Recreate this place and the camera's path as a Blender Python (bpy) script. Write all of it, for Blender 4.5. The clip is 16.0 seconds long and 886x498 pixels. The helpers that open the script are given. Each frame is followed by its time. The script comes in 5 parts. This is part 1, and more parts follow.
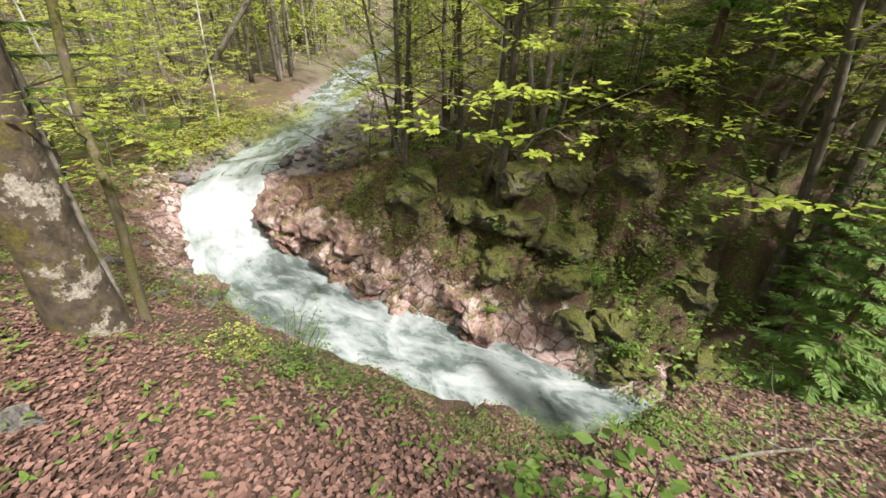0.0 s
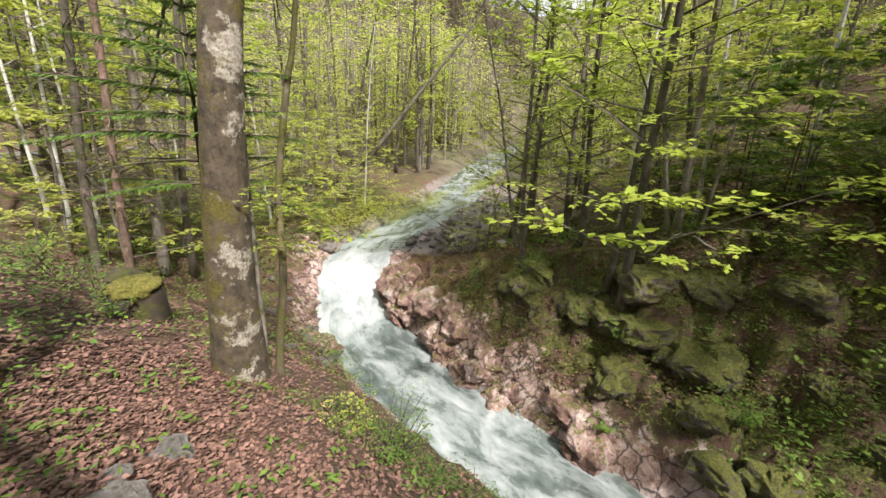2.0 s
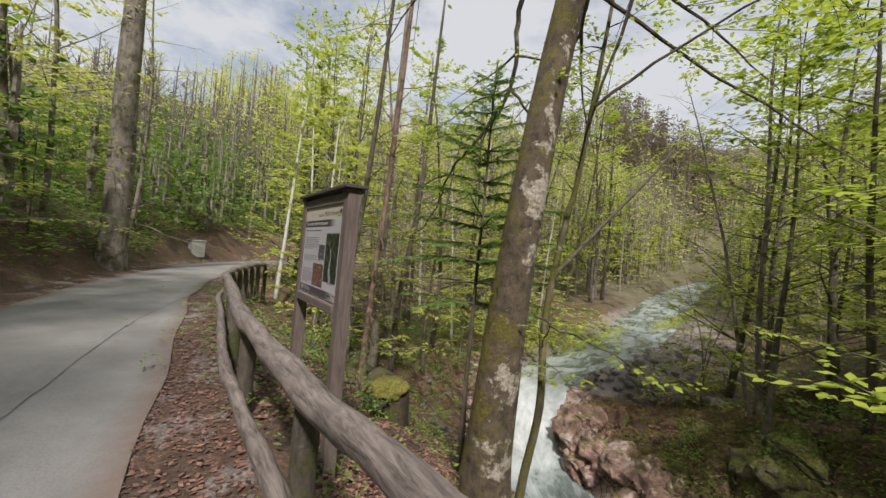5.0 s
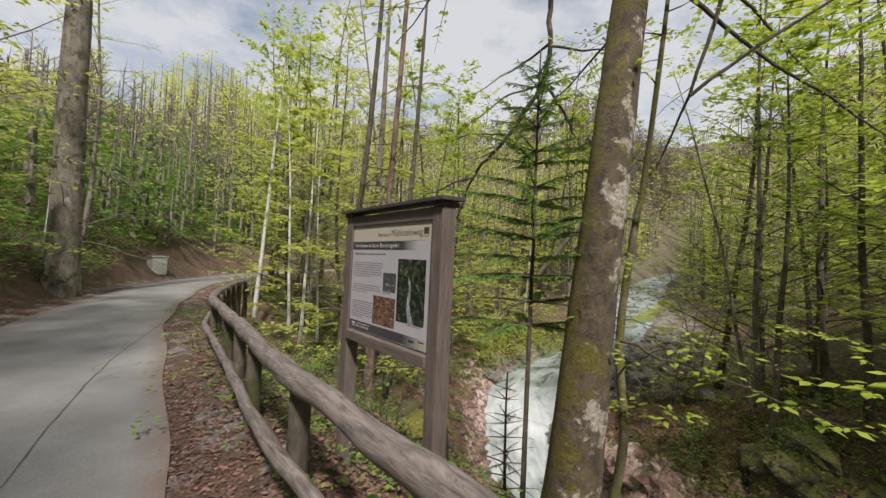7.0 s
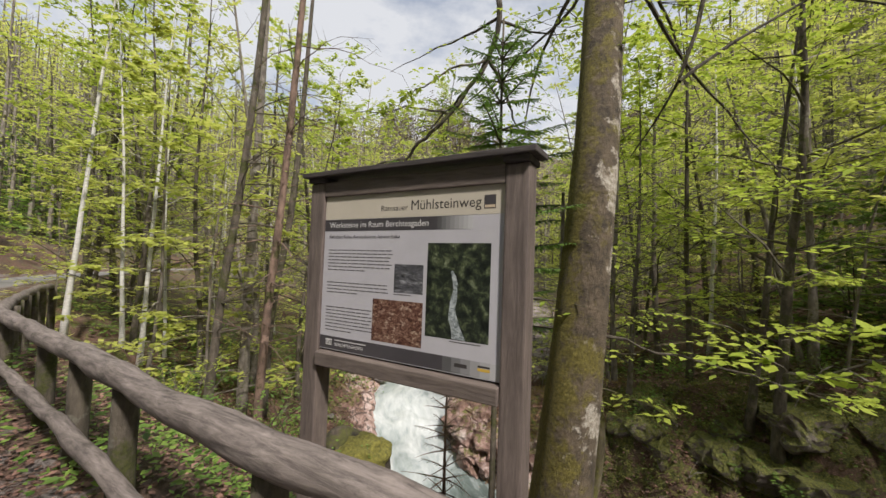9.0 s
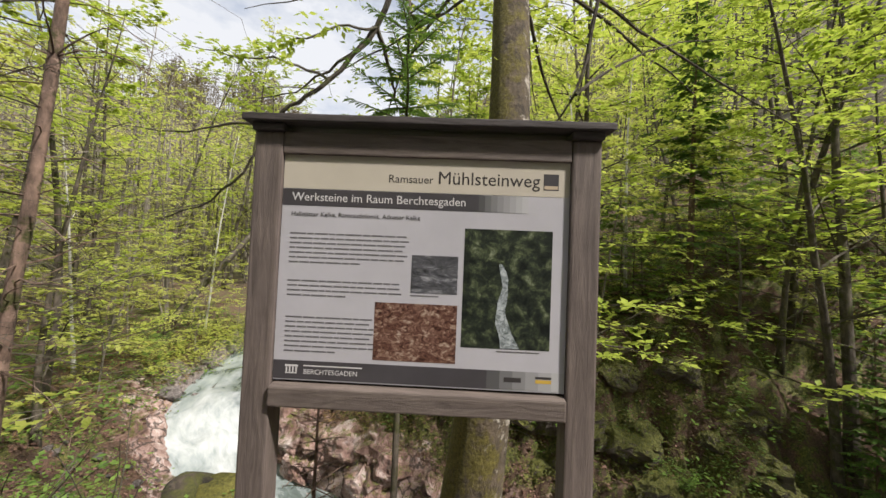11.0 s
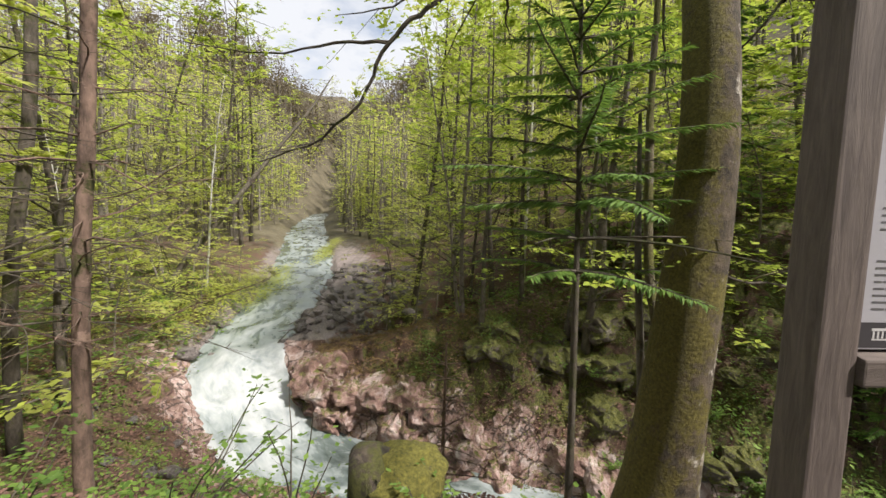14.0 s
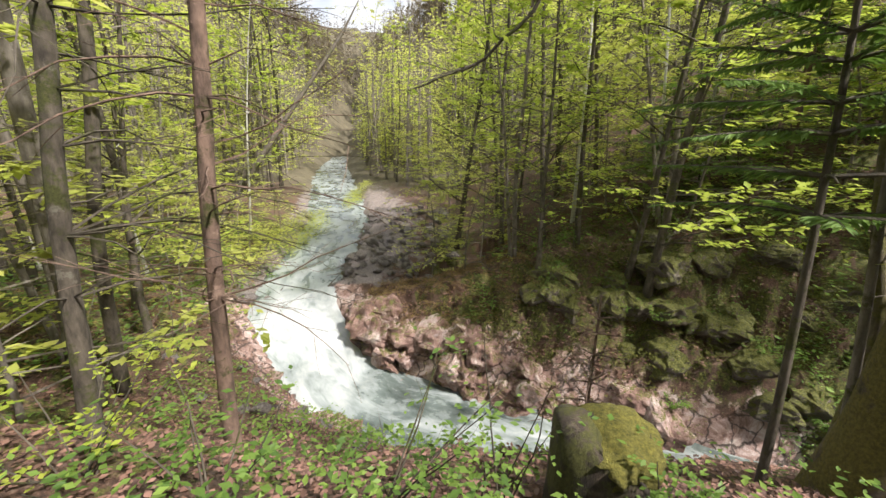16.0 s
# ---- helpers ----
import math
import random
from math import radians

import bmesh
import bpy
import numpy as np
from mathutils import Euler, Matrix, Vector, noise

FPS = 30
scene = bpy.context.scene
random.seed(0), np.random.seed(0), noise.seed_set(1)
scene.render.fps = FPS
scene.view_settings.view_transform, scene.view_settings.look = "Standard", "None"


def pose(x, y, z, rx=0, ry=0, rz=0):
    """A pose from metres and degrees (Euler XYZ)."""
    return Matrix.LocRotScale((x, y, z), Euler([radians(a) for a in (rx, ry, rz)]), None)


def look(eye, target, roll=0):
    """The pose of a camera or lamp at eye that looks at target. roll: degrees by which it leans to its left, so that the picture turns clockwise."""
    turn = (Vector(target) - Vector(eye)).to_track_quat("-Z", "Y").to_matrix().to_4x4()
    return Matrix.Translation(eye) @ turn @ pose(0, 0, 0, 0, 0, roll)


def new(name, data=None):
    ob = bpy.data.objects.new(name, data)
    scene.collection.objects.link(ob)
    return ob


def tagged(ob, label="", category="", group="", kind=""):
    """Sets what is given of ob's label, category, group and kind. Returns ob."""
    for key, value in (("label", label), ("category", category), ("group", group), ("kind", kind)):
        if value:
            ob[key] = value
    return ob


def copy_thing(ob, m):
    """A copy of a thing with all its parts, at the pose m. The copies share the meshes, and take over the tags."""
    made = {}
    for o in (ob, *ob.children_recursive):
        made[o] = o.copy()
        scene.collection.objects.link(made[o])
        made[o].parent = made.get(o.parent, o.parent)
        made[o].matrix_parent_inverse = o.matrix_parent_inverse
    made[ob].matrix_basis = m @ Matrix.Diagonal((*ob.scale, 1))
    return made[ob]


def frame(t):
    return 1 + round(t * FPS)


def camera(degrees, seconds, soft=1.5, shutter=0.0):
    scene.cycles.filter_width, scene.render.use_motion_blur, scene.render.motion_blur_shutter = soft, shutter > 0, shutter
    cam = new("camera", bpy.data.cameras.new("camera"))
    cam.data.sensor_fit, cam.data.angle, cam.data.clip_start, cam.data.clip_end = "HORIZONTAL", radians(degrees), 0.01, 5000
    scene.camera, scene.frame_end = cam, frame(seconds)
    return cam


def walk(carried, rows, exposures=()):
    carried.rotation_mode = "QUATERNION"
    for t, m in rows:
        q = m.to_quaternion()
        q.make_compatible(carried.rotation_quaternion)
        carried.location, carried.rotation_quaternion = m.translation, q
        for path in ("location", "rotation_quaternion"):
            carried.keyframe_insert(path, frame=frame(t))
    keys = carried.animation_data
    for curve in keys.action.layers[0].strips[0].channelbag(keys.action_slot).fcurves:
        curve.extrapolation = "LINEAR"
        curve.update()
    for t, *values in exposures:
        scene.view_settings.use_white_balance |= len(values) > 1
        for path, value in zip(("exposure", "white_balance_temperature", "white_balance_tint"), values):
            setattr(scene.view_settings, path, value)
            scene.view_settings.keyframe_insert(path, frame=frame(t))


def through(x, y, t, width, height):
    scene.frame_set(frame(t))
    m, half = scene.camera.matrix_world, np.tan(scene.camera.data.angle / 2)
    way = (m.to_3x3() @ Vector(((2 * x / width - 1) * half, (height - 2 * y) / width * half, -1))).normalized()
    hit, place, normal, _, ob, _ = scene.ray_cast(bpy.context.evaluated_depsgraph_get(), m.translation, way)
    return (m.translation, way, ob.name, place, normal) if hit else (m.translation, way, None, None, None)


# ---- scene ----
cam = camera(99.5, 16.0)
PATH = [
    (0, (-0.116, -0.015, 1.491), (-0.482, 1.708, 0.544), 1.3),
    (0.5, (-0.149, -0.026, 1.523), (-0.689, 1.695, 0.658), 1.5),
    (1, (-0.176, -0.033, 1.555), (-0.882, 1.673, 0.787), 1.7),
    (1.5, (-0.191, -0.045, 1.577), (-1.038, 1.643, 0.916), 1.8),
    (2, (-0.243, -0.056, 1.611), (-1.203, 1.612, 1.065), 2.0),
    (2.5, (-0.272, -0.094, 1.633), (-1.342, 1.544, 1.217), 2.2),
    (3, (-0.374, -0.244, 1.655), (-1.559, 1.342, 1.372), 2.5),
    (3.5, (-0.536, -0.424, 1.63), (-1.858, 1.069, 1.472), 2.9),
    (4, (-0.791, -0.594, 1.605), (-2.261, 0.761, 1.55), 3.9),
    (4.2, (-0.88, -0.654, 1.606), (-2.402, 0.645, 1.593), 4.3),
    (4.5, (-1.011, -0.719, 1.607), (-2.602, 0.492, 1.63), 4.8),
    (4.7, (-1.106, -0.775, 1.595), (-2.732, 0.388, 1.641), 5.1),
    (6.8, (-2.271, -1.204, 1.711), (-3.829, 0.048, 1.78), 2.9),
    (7, (-2.378, -1.211, 1.712), (-3.901, 0.083, 1.783), 2.6),
    (7.5, (-2.7, -1.209, 1.666), (-4.122, 0.195, 1.747), 2.2),
    (8, (-3.001, -1.221, 1.666), (-4.308, 0.291, 1.746), 2.1),
    (8.5, (-3.316, -1.266, 1.651), (-4.486, 0.354, 1.736), 2.2),
    (9, (-3.605, -1.235, 1.625), (-4.6, 0.498, 1.709), 2.1),
    (9.5, (-3.875, -1.173, 1.633), (-4.658, 0.666, 1.702), 1.7),
    (10, (-4.123, -1.166, 1.598), (-4.676, 0.754, 1.687), 1.7),
    (10.2, (-4.21, -1.169, 1.604), (-4.668, 0.776, 1.692), 1.8),
    (12.3, (-5.197, -0.874, 1.528), (-4.849, 1.095, 1.545), 2.6),
    (12.5, (-5.317, -0.824, 1.515), (-4.959, 1.144, 1.511), 2.5),
    (13, (-5.589, -0.742, 1.531), (-5.279, 1.233, 1.474), 2.3),
    (13.5, (-5.911, -0.712, 1.51), (-5.726, 1.276, 1.396), 1.7),
    (14, (-6.239, -0.682, 1.473), (-6.189, 1.309, 1.298), 1.1),
    (14.5, (-6.612, -0.542, 1.494), (-6.652, 1.443, 1.249), 0.2),
    (15, (-6.908, -0.478, 1.498), (-6.989, 1.497, 1.193), 0.2),
    (15.5, (-7.256, -0.381, 1.478), (-7.336, 1.581, 1.098), 0.2),
    (16, (-7.577, -0.229, 1.437), (-7.623, 1.713, 0.958), -0.0),
]
walk(cam, [(t, look(eye, target, roll)) for t, eye, target, roll in PATH],
     [(0, 0.95), (2.5, 0.74), (3.5, 0.38), (4.5, 0.15), (7.0, 0.12), (8.5, 0.18), (10.0, 0.42), (12.5, 0.52), (14.0, 0.55), (15.0, 0.6), (16.0, 0.82)])

# ---------------------------------------------------------------- world and light
world = bpy.data.worlds.new("sky")
scene.world = world
world.use_nodes = True
wn, wl = world.node_tree.nodes, world.node_tree.links
wn.clear()
SUN_ELEV, SUN_ROT = radians(50), radians(122)
sky = wn.new("ShaderNodeTexSky")
sky.sky_type, sky.sun_disc, sky.sun_elevation, sky.sun_rotation = "NISHITA", False, SUN_ELEV, SUN_ROT
tc = wn.new("ShaderNodeTexCoord")
cmap = wn.new("ShaderNodeMapping")
cmap.inputs["Scale"].default_value = (1, 1, 2.2)
cno = wn.new("ShaderNodeTexNoise")
cno.inputs["Scale"].default_value, cno.inputs["Detail"].default_value, cno.inputs["Roughness"].default_value = 2.6, 6, 0.6
crm = wn.new("ShaderNodeValToRGB")
crm.color_ramp.elements[0].position, crm.color_ramp.elements[1].position = 0.34, 0.52
crm.color_ramp.elements[0].color = (0.32, 0.32, 0.32, 1)
cmix = wn.new("ShaderNodeMix")
cmix.data_type = "RGBA"
cmix.inputs["B"].default_value = (5.3, 5.4, 5.7, 1)
bg = wn.new("ShaderNodeBackground")
bg.inputs["Strength"].default_value = 0.118
wo = wn.new("ShaderNodeOutputWorld")
wl.new(tc.outputs["Generated"], cmap.inputs["Vector"])
wl.new(cmap.outputs["Vector"], cno.inputs["Vector"])
wl.new(cno.outputs["Fac"], crm.inputs["Fac"])
wl.new(crm.outputs["Color"], cmix.inputs["Factor"])
wl.new(sky.outputs["Color"], cmix.inputs["A"])
wl.new(cmix.outputs["Result"], bg.inputs["Color"])
wl.new(bg.outputs["Background"], wo.inputs["Surface"])
sun = new("sun", bpy.data.lights.new("sun", "SUN"))
sun.data.energy, sun.data.angle, sun.data.color = 5.0, radians(5), (1.0, 0.945, 0.88)
sun.matrix_world = pose(0, 0, 40, 40, 0, 58)


# ---------------------------------------------------------------- materials
def nodes_of(name):
    m = bpy.data.materials.new(name)
    m.use_nodes = True
    nt = m.node_tree
    return m, nt, nt.nodes["Principled BSDF"]


def n_noise(nt, scale, detail=4, rough=0.6, vec=None, dist=0.0):
    n = nt.nodes.new("ShaderNodeTexNoise")
    n.inputs["Scale"].default_value, n.inputs["Detail"].default_value = scale, detail
    n.inputs["Roughness"].default_value, n.inputs["Distortion"].default_value = rough, dist
    if vec is not None:
        nt.links.new(vec, n.inputs["Vector"])
    return n.outputs["Fac"]


def n_ramp(nt, fac, stops):
    r = nt.nodes.new("ShaderNodeValToRGB")
    el = r.color_ramp.elements
    while len(el) < len(stops):
        el.new(0.5)
    for e, (p, c) in zip(el, stops):
        e.position, e.color = p, (*c, 1) if len(c) == 3 else c
    nt.links.new(fac, r.inputs["Fac"])
    return r.outputs["Color"]


def n_mix(nt, fac, a, b):
    m = nt.nodes.new("ShaderNodeMix")
    m.data_type = "RGBA"
    for sock, v in ((m.inputs["Factor"], fac), (m.inputs["A"], a), (m.inputs["B"], b)):
        if isinstance(v, (int, float)):
            sock.default_value = v
        elif isinstance(v, tuple):
            sock.default_value = (*v, 1)
        else:
            nt.links.new(v, sock)
    return m.outputs["Result"]


def n_math(nt, op, a, b=0.0):
    m = nt.nodes.new("ShaderNodeMath")
    m.operation = op
    for sock, v in zip(m.inputs, (a, b)):
        if isinstance(v, (int, float)):
            sock.default_value = v
        else:
            nt.links.new(v, sock)
    return m.outputs[0]


def n_bump(nt, bsdf, height, strength, dist=0.02):
    b = nt.nodes.new("ShaderNodeBump")
    b.inputs["Strength"].default_value, b.inputs["Distance"].default_value = strength, dist
    nt.links.new(height, b.inputs["Height"])
    nt.links.new(b.outputs["Normal"], bsdf.inputs["Normal"])


def n_coord(nt, kind="Object", scale=None):
    t = nt.nodes.new("ShaderNodeTexCoord").outputs[kind]
    if scale is None:
        return t
    mp = nt.nodes.new("ShaderNodeMapping")
    mp.inputs["Scale"].default_value = scale
    nt.links.new(t, mp.inputs["Vector"])
    return mp.outputs["Vector"]


def n_attr(nt, name):
    a = nt.nodes.new("ShaderNodeAttribute")
    a.attribute_name = name
    return a.outputs["Fac"]


def mat_ground():
    m, nt, b = nodes_of("forest_ground")
    co = n_coord(nt)
    litter = n_ramp(nt, n_noise(nt, 22, 6, 0.7, co), [(0.30, (0.022, 0.013, 0.009)), (0.45, (0.085, 0.044, 0.03)), (0.58, (0.165, 0.092, 0.064)), (0.72, (0.28, 0.195, 0.15))])
    soil = n_ramp(nt, n_noise(nt, 5, 6, 0.7, co), [(0.3, (0.025, 0.018, 0.012)), (0.7, (0.10, 0.066, 0.042))])
    moss = n_ramp(nt, n_noise(nt, 14, 6, 0.75, co), [(0.34, (0.014, 0.017, 0.006)), (0.5, (0.085, 0.09, 0.02)), (0.66, (0.21, 0.20, 0.045))])
    rock = n_ramp(nt, n_noise(nt, 1.6, 9, 0.75, co, 0.8), [(0.30, (0.06, 0.042, 0.036)), (0.42, (0.21, 0.125, 0.10)), (0.52, (0.40, 0.28, 0.25)), (0.64, (0.62, 0.53, 0.50))])
    crack = nt.nodes.new("ShaderNodeTexVoronoi")
    crack.feature, crack.inputs["Scale"].default_value = "DISTANCE_TO_EDGE", 1.5
    bend = nt.nodes.new("ShaderNodeVectorMath")
    wob = nt.nodes.new("ShaderNodeTexNoise")
    wob.inputs["Scale"].default_value, wob.inputs["Detail"].default_value = 3.0, 4
    nt.links.new(co, wob.inputs["Vector"])
    bend.operation = "MULTIPLY_ADD"
    bend.inputs[1].default_value = (0.5, 0.5, 0.5)
    nt.links.new(wob.outputs["Color"], bend.inputs[0])
    nt.links.new(co, bend.inputs[2])
    nt.links.new(bend.outputs["Vector"], crack.inputs["Vector"])
    rock = n_mix(nt, n_ramp(nt, crack.outputs["Distance"], [(0.015, (0.85, 0.85, 0.85)), (0.07, (0, 0, 0))]), rock, (0.03, 0.022, 0.018))
    gravel = n_ramp(nt, n_noise(nt, 16, 5, 0.7, co), [(0.3, (0.07, 0.058, 0.055)), (0.55, (0.23, 0.19, 0.175)), (0.75, (0.44, 0.38, 0.36))])
    base = n_mix(nt, n_ramp(nt, n_noise(nt, 1.1, 5, 0.65, co), [(0.42, (0, 0, 0)), (0.62, (0.75, 0.75, 0.75))]), litter, soil)
    patch = n_noise(nt, 1.7, 6, 0.7, co)
    woods = n_ramp(nt, n_noise(nt, 0.35, 9, 0.85, co), [(0.3, (0.04, 0.034, 0.022)), (0.5, (0.105, 0.088, 0.055)), (0.7, (0.19, 0.165, 0.10))])
    for name, colr in (("moss", moss), ("rock", rock), ("gravel", gravel), ("woods", woods)):
        f = n_math(nt, "ADD", n_math(nt, "MULTIPLY", n_math(nt, "SUBTRACT", patch, 0.5), 2.2), n_math(nt, "MULTIPLY", n_attr(nt, name), 1.0))
        f = n_ramp(nt, f, [(0.44, (0, 0, 0)), (0.56, (1, 1, 1))])
        base = n_mix(nt, f, base, colr)
    nt.links.new(base, b.inputs["Base Color"])
    b.inputs["Roughness"].default_value = 0.85
    n_bump(nt, b, n_noise(nt, 13, 8, 0.75, co), 0.9, 0.06)
    return m


def mat_road():
    m, nt, b = nodes_of("worn_asphalt")
    co = n_coord(nt)
    big = n_noise(nt, 0.7, 6, 0.6, co)
    fine = n_noise(nt, 60, 3, 0.7, co)
    c = n_ramp(nt, big, [(0.3, (0.16, 0.15, 0.148)), (0.7, (0.29, 0.28, 0.275))])
    c = n_mix(nt, n_ramp(nt, n_noise(nt, 1.2, 6, 0.7, co, 1.0), [(0.5, (0, 0, 0)), (0.7, (0.5, 0.5, 0.5))]), c, (0.17, 0.155, 0.145))
    c = n_mix(nt, n_math(nt, "MULTIPLY", n_attr(nt, "edge"), n_ramp(nt, n_noise(nt, 3, 5, 0.7, co), [(0.3, (0.3, 0.3, 0.3)), (0.6, (1, 1, 1))])), c, (0.16, 0.10, 0.075))
    c = n_mix(nt, n_ramp(nt, fine, [(0.35, (0.35, 0.35, 0.35)), (0.6, (0, 0, 0))]), c, (0.11, 0.105, 0.10))
    nt.links.new(c, b.inputs["Base Color"])
    b.inputs["Roughness"].default_value = 0.75
    n_bump(nt, b, fine, 0.5, 0.006)
    return m


def mat_water():
    m, nt, b = nodes_of("river_water")
    uv = n_coord(nt, "UV")
    mp = nt.nodes.new("ShaderNodeMapping")
    mp.inputs["Scale"].default_value = (1.0, 0.5, 1)
    nt.links.new(uv, mp.inputs["Vector"])
    streak = n_noise(nt, 1.1, 5, 0.55, mp.outputs["Vector"], 0.9)
    fine = n_noise(nt, 5.0, 4, 0.55, mp.outputs["Vector"], 0.5)
    f = n_math(nt, "ADD", n_math(nt, "ADD", n_math(nt, "MULTIPLY", streak, 0.75), n_math(nt, "MULTIPLY", fine, 0.25)), n_math(nt, "MULTIPLY", n_attr(nt, "foam"), 0.20))
    c = n_ramp(nt, f, [(0.38, (0.05, 0.066, 0.06)), (0.50, (0.125, 0.15, 0.143)), (0.60, (0.25, 0.28, 0.28)), (0.72, (0.38, 0.40, 0.405)), (0.90, (0.56, 0.57, 0.58))])
    nt.links.new(c, b.inputs["Base Color"])
    nt.links.new(n_ramp(nt, f, [(0.45, (0.12, 0.12, 0.12)), (0.75, (0.7, 0.7, 0.7))]), b.inputs["Roughness"])
    n_bump(nt, b, f, 0.35, 0.12)
    return m


def mat_bark(name, dark, light, patch, moss, moss_amount, vscale=0.35, patch_at=0.60, east=0.0):
    m, nt, b = nodes_of(name)
    co = n_coord(nt, "Object", (1, 1, vscale))
    c = n_ramp(nt, n_noise(nt, 9, 7, 0.7, co), [(0.32, dark), (0.66, light)])
    lichen, turf = n_noise(nt, 3.4, 6, 0.7, n_coord(nt)), n_noise(nt, 2.6, 7, 0.75, n_coord(nt))
    if east:
        nx = nt.nodes.new("ShaderNodeSeparateXYZ")
        nt.links.new(nt.nodes.new("ShaderNodeNewGeometry").outputs["Normal"], nx.inputs["Vector"])
        lichen = n_math(nt, "ADD", lichen, n_math(nt, "MULTIPLY", nx.outputs["X"], east))
        turf = n_math(nt, "SUBTRACT", turf, n_math(nt, "MULTIPLY", nx.outputs["X"], east))
    grime = n_noise(nt, 26, 5, 0.75, n_coord(nt))
    pale = n_mix(nt, n_ramp(nt, grime, [(0.4, (0.75, 0.75, 0.75)), (0.6, (0, 0, 0))]), patch, light)
    c = n_mix(nt, n_ramp(nt, lichen, [(patch_at, (0, 0, 0)), (patch_at + 0.05, (1, 1, 1))]), c, pale)
    if moss_amount:
        mo = n_ramp(nt, n_noise(nt, 40, 4, 0.7, n_coord(nt)), [(0.3, tuple(0.35 * v for v in moss)), (0.7, moss)])
        c = n_mix(nt, n_ramp(nt, turf, [(0.56 - 0.2 * moss_amount, (0, 0, 0)), (0.64 - 0.2 * moss_amount, (1, 1, 1))]), c, mo)
    nt.links.new(c, b.inputs["Base Color"])
    b.inputs["Roughness"].default_value = 0.9
    n_bump(nt, b, n_noise(nt, 16, 7, 0.75, co), 0.9, 0.03)
    return m


def mat_leaf(name, a, c, through=0.45, rough=0.55):
    m, nt, b = nodes_of(name)
    g = nt.nodes.new("ShaderNodeNewGeometry")
    o = nt.nodes.new("ShaderNodeObjectInfo")
    v = n_math(nt, "ADD", n_math(nt, "MULTIPLY", g.outputs["Random Per Island"], 0.72), n_math(nt, "MULTIPLY", o.outputs["Random"], 0.28))
    col = n_ramp(nt, v, [(0.0, a), (1.0, c)])
    nt.links.new(col, b.inputs["Base Color"])
    b.inputs["Roughness"].default_value = rough
    tr = nt.nodes.new("ShaderNodeBsdfTranslucent")
    nt.links.new(col, tr.inputs["Color"])
    mx = nt.nodes.new("ShaderNodeMixShader")
    mx.inputs["Fac"].default_value = through
    nt.links.new(b.outputs["BSDF"], mx.inputs[1])
    nt.links.new(tr.outputs["BSDF"], mx.inputs[2])
    nt.links.new(mx.outputs["Shader"], nt.nodes["Material Output"].inputs["Surface"])
    return m


def mat_rock(name, stops, moss=0.0, scale=3.0):
    m, nt, b = nodes_of(name)
    co = n_coord(nt)
    o = nt.nodes.new("ShaderNodeObjectInfo")
    add = nt.nodes.new("ShaderNodeVectorMath")
    sc = nt.nodes.new("ShaderNodeVectorMath")
    sc.operation = "SCALE"
    sc.inputs[0].default_value = (37, 21, 13)
    nt.links.new(o.outputs["Random"], sc.inputs["Scale"])
    nt.links.new(co, add.inputs[0])
    nt.links.new(sc.outputs["Vector"], add.inputs[1])
    vec = add.outputs["Vector"]
    c = n_ramp(nt, n_noise(nt, scale, 8, 0.72, vec, 0.7), stops)
    if moss:
        up = nt.nodes.new("ShaderNodeSeparateXYZ")
        nt.links.new(nt.nodes.new("ShaderNodeNewGeometry").outputs["Normal"], up.inputs["Vector"])
        f = n_math(nt, "ADD", n_math(nt, "MULTIPLY", up.outputs["Z"], 0.22), n_noise(nt, 4.5, 8, 0.8, vec))
        mo = n_ramp(nt, n_noise(nt, 22, 6, 0.8, vec), [(0.34, (0.025, 0.026, 0.007)), (0.5, (0.10, 0.105, 0.02)), (0.66, (0.27, 0.25, 0.045))])
        c = n_mix(nt, n_ramp(nt, f, [(0.80 - 0.4 * moss, (0, 0, 0)), (0.88 - 0.4 * moss, (1, 1, 1))]), c, mo)
    nt.links.new(c, b.inputs["Base Color"])
    b.inputs["Roughness"].default_value = 0.7
    n_bump(nt, b, n_noise(nt, scale * 4, 9, 0.8, vec), 1.0, 0.12)
    return m


def mat_wood(name, dark, light, scale=(3, 3, 40), rough=0.75):
    m, nt, b = nodes_of(name)
    co = n_coord(nt, "Object", scale)
    g = n_noise(nt, 3.0, 7, 0.7, co, 0.6)
    c = n_ramp(nt, g, [(0.3, dark), (0.7, light)])
    c = n_mix(nt, n_ramp(nt, n_noise(nt, 3.5, 6, 0.7, n_coord(nt)), [(0.5, (0, 0, 0)), (0.75, (0.55, 0.55, 0.55))]), c, dark)
    nt.links.new(c, b.inputs["Base Color"])
    b.inputs["Roughness"].default_value = rough
    n_bump(nt, b, g, 0.5, 0.008)
    return m


def mat_plain(name, colour, rough=0.5, grain=0.0, scale=30):
    m, nt, b = nodes_of(name)
    if grain:
        lo, hi = tuple(v * (1 - grain) for v in colour), tuple(min(1, v * (1 + grain)) for v in colour)
        nt.links.new(n_ramp(nt, n_noise(nt, scale, 5, 0.65, n_coord(nt)), [(0.3, lo), (0.7, hi)]), b.inputs["Base Color"])
    else:
        b.inputs["Base Color"].default_value = (*colour, 1)
    b.inputs["Roughness"].default_value = rough
    return m


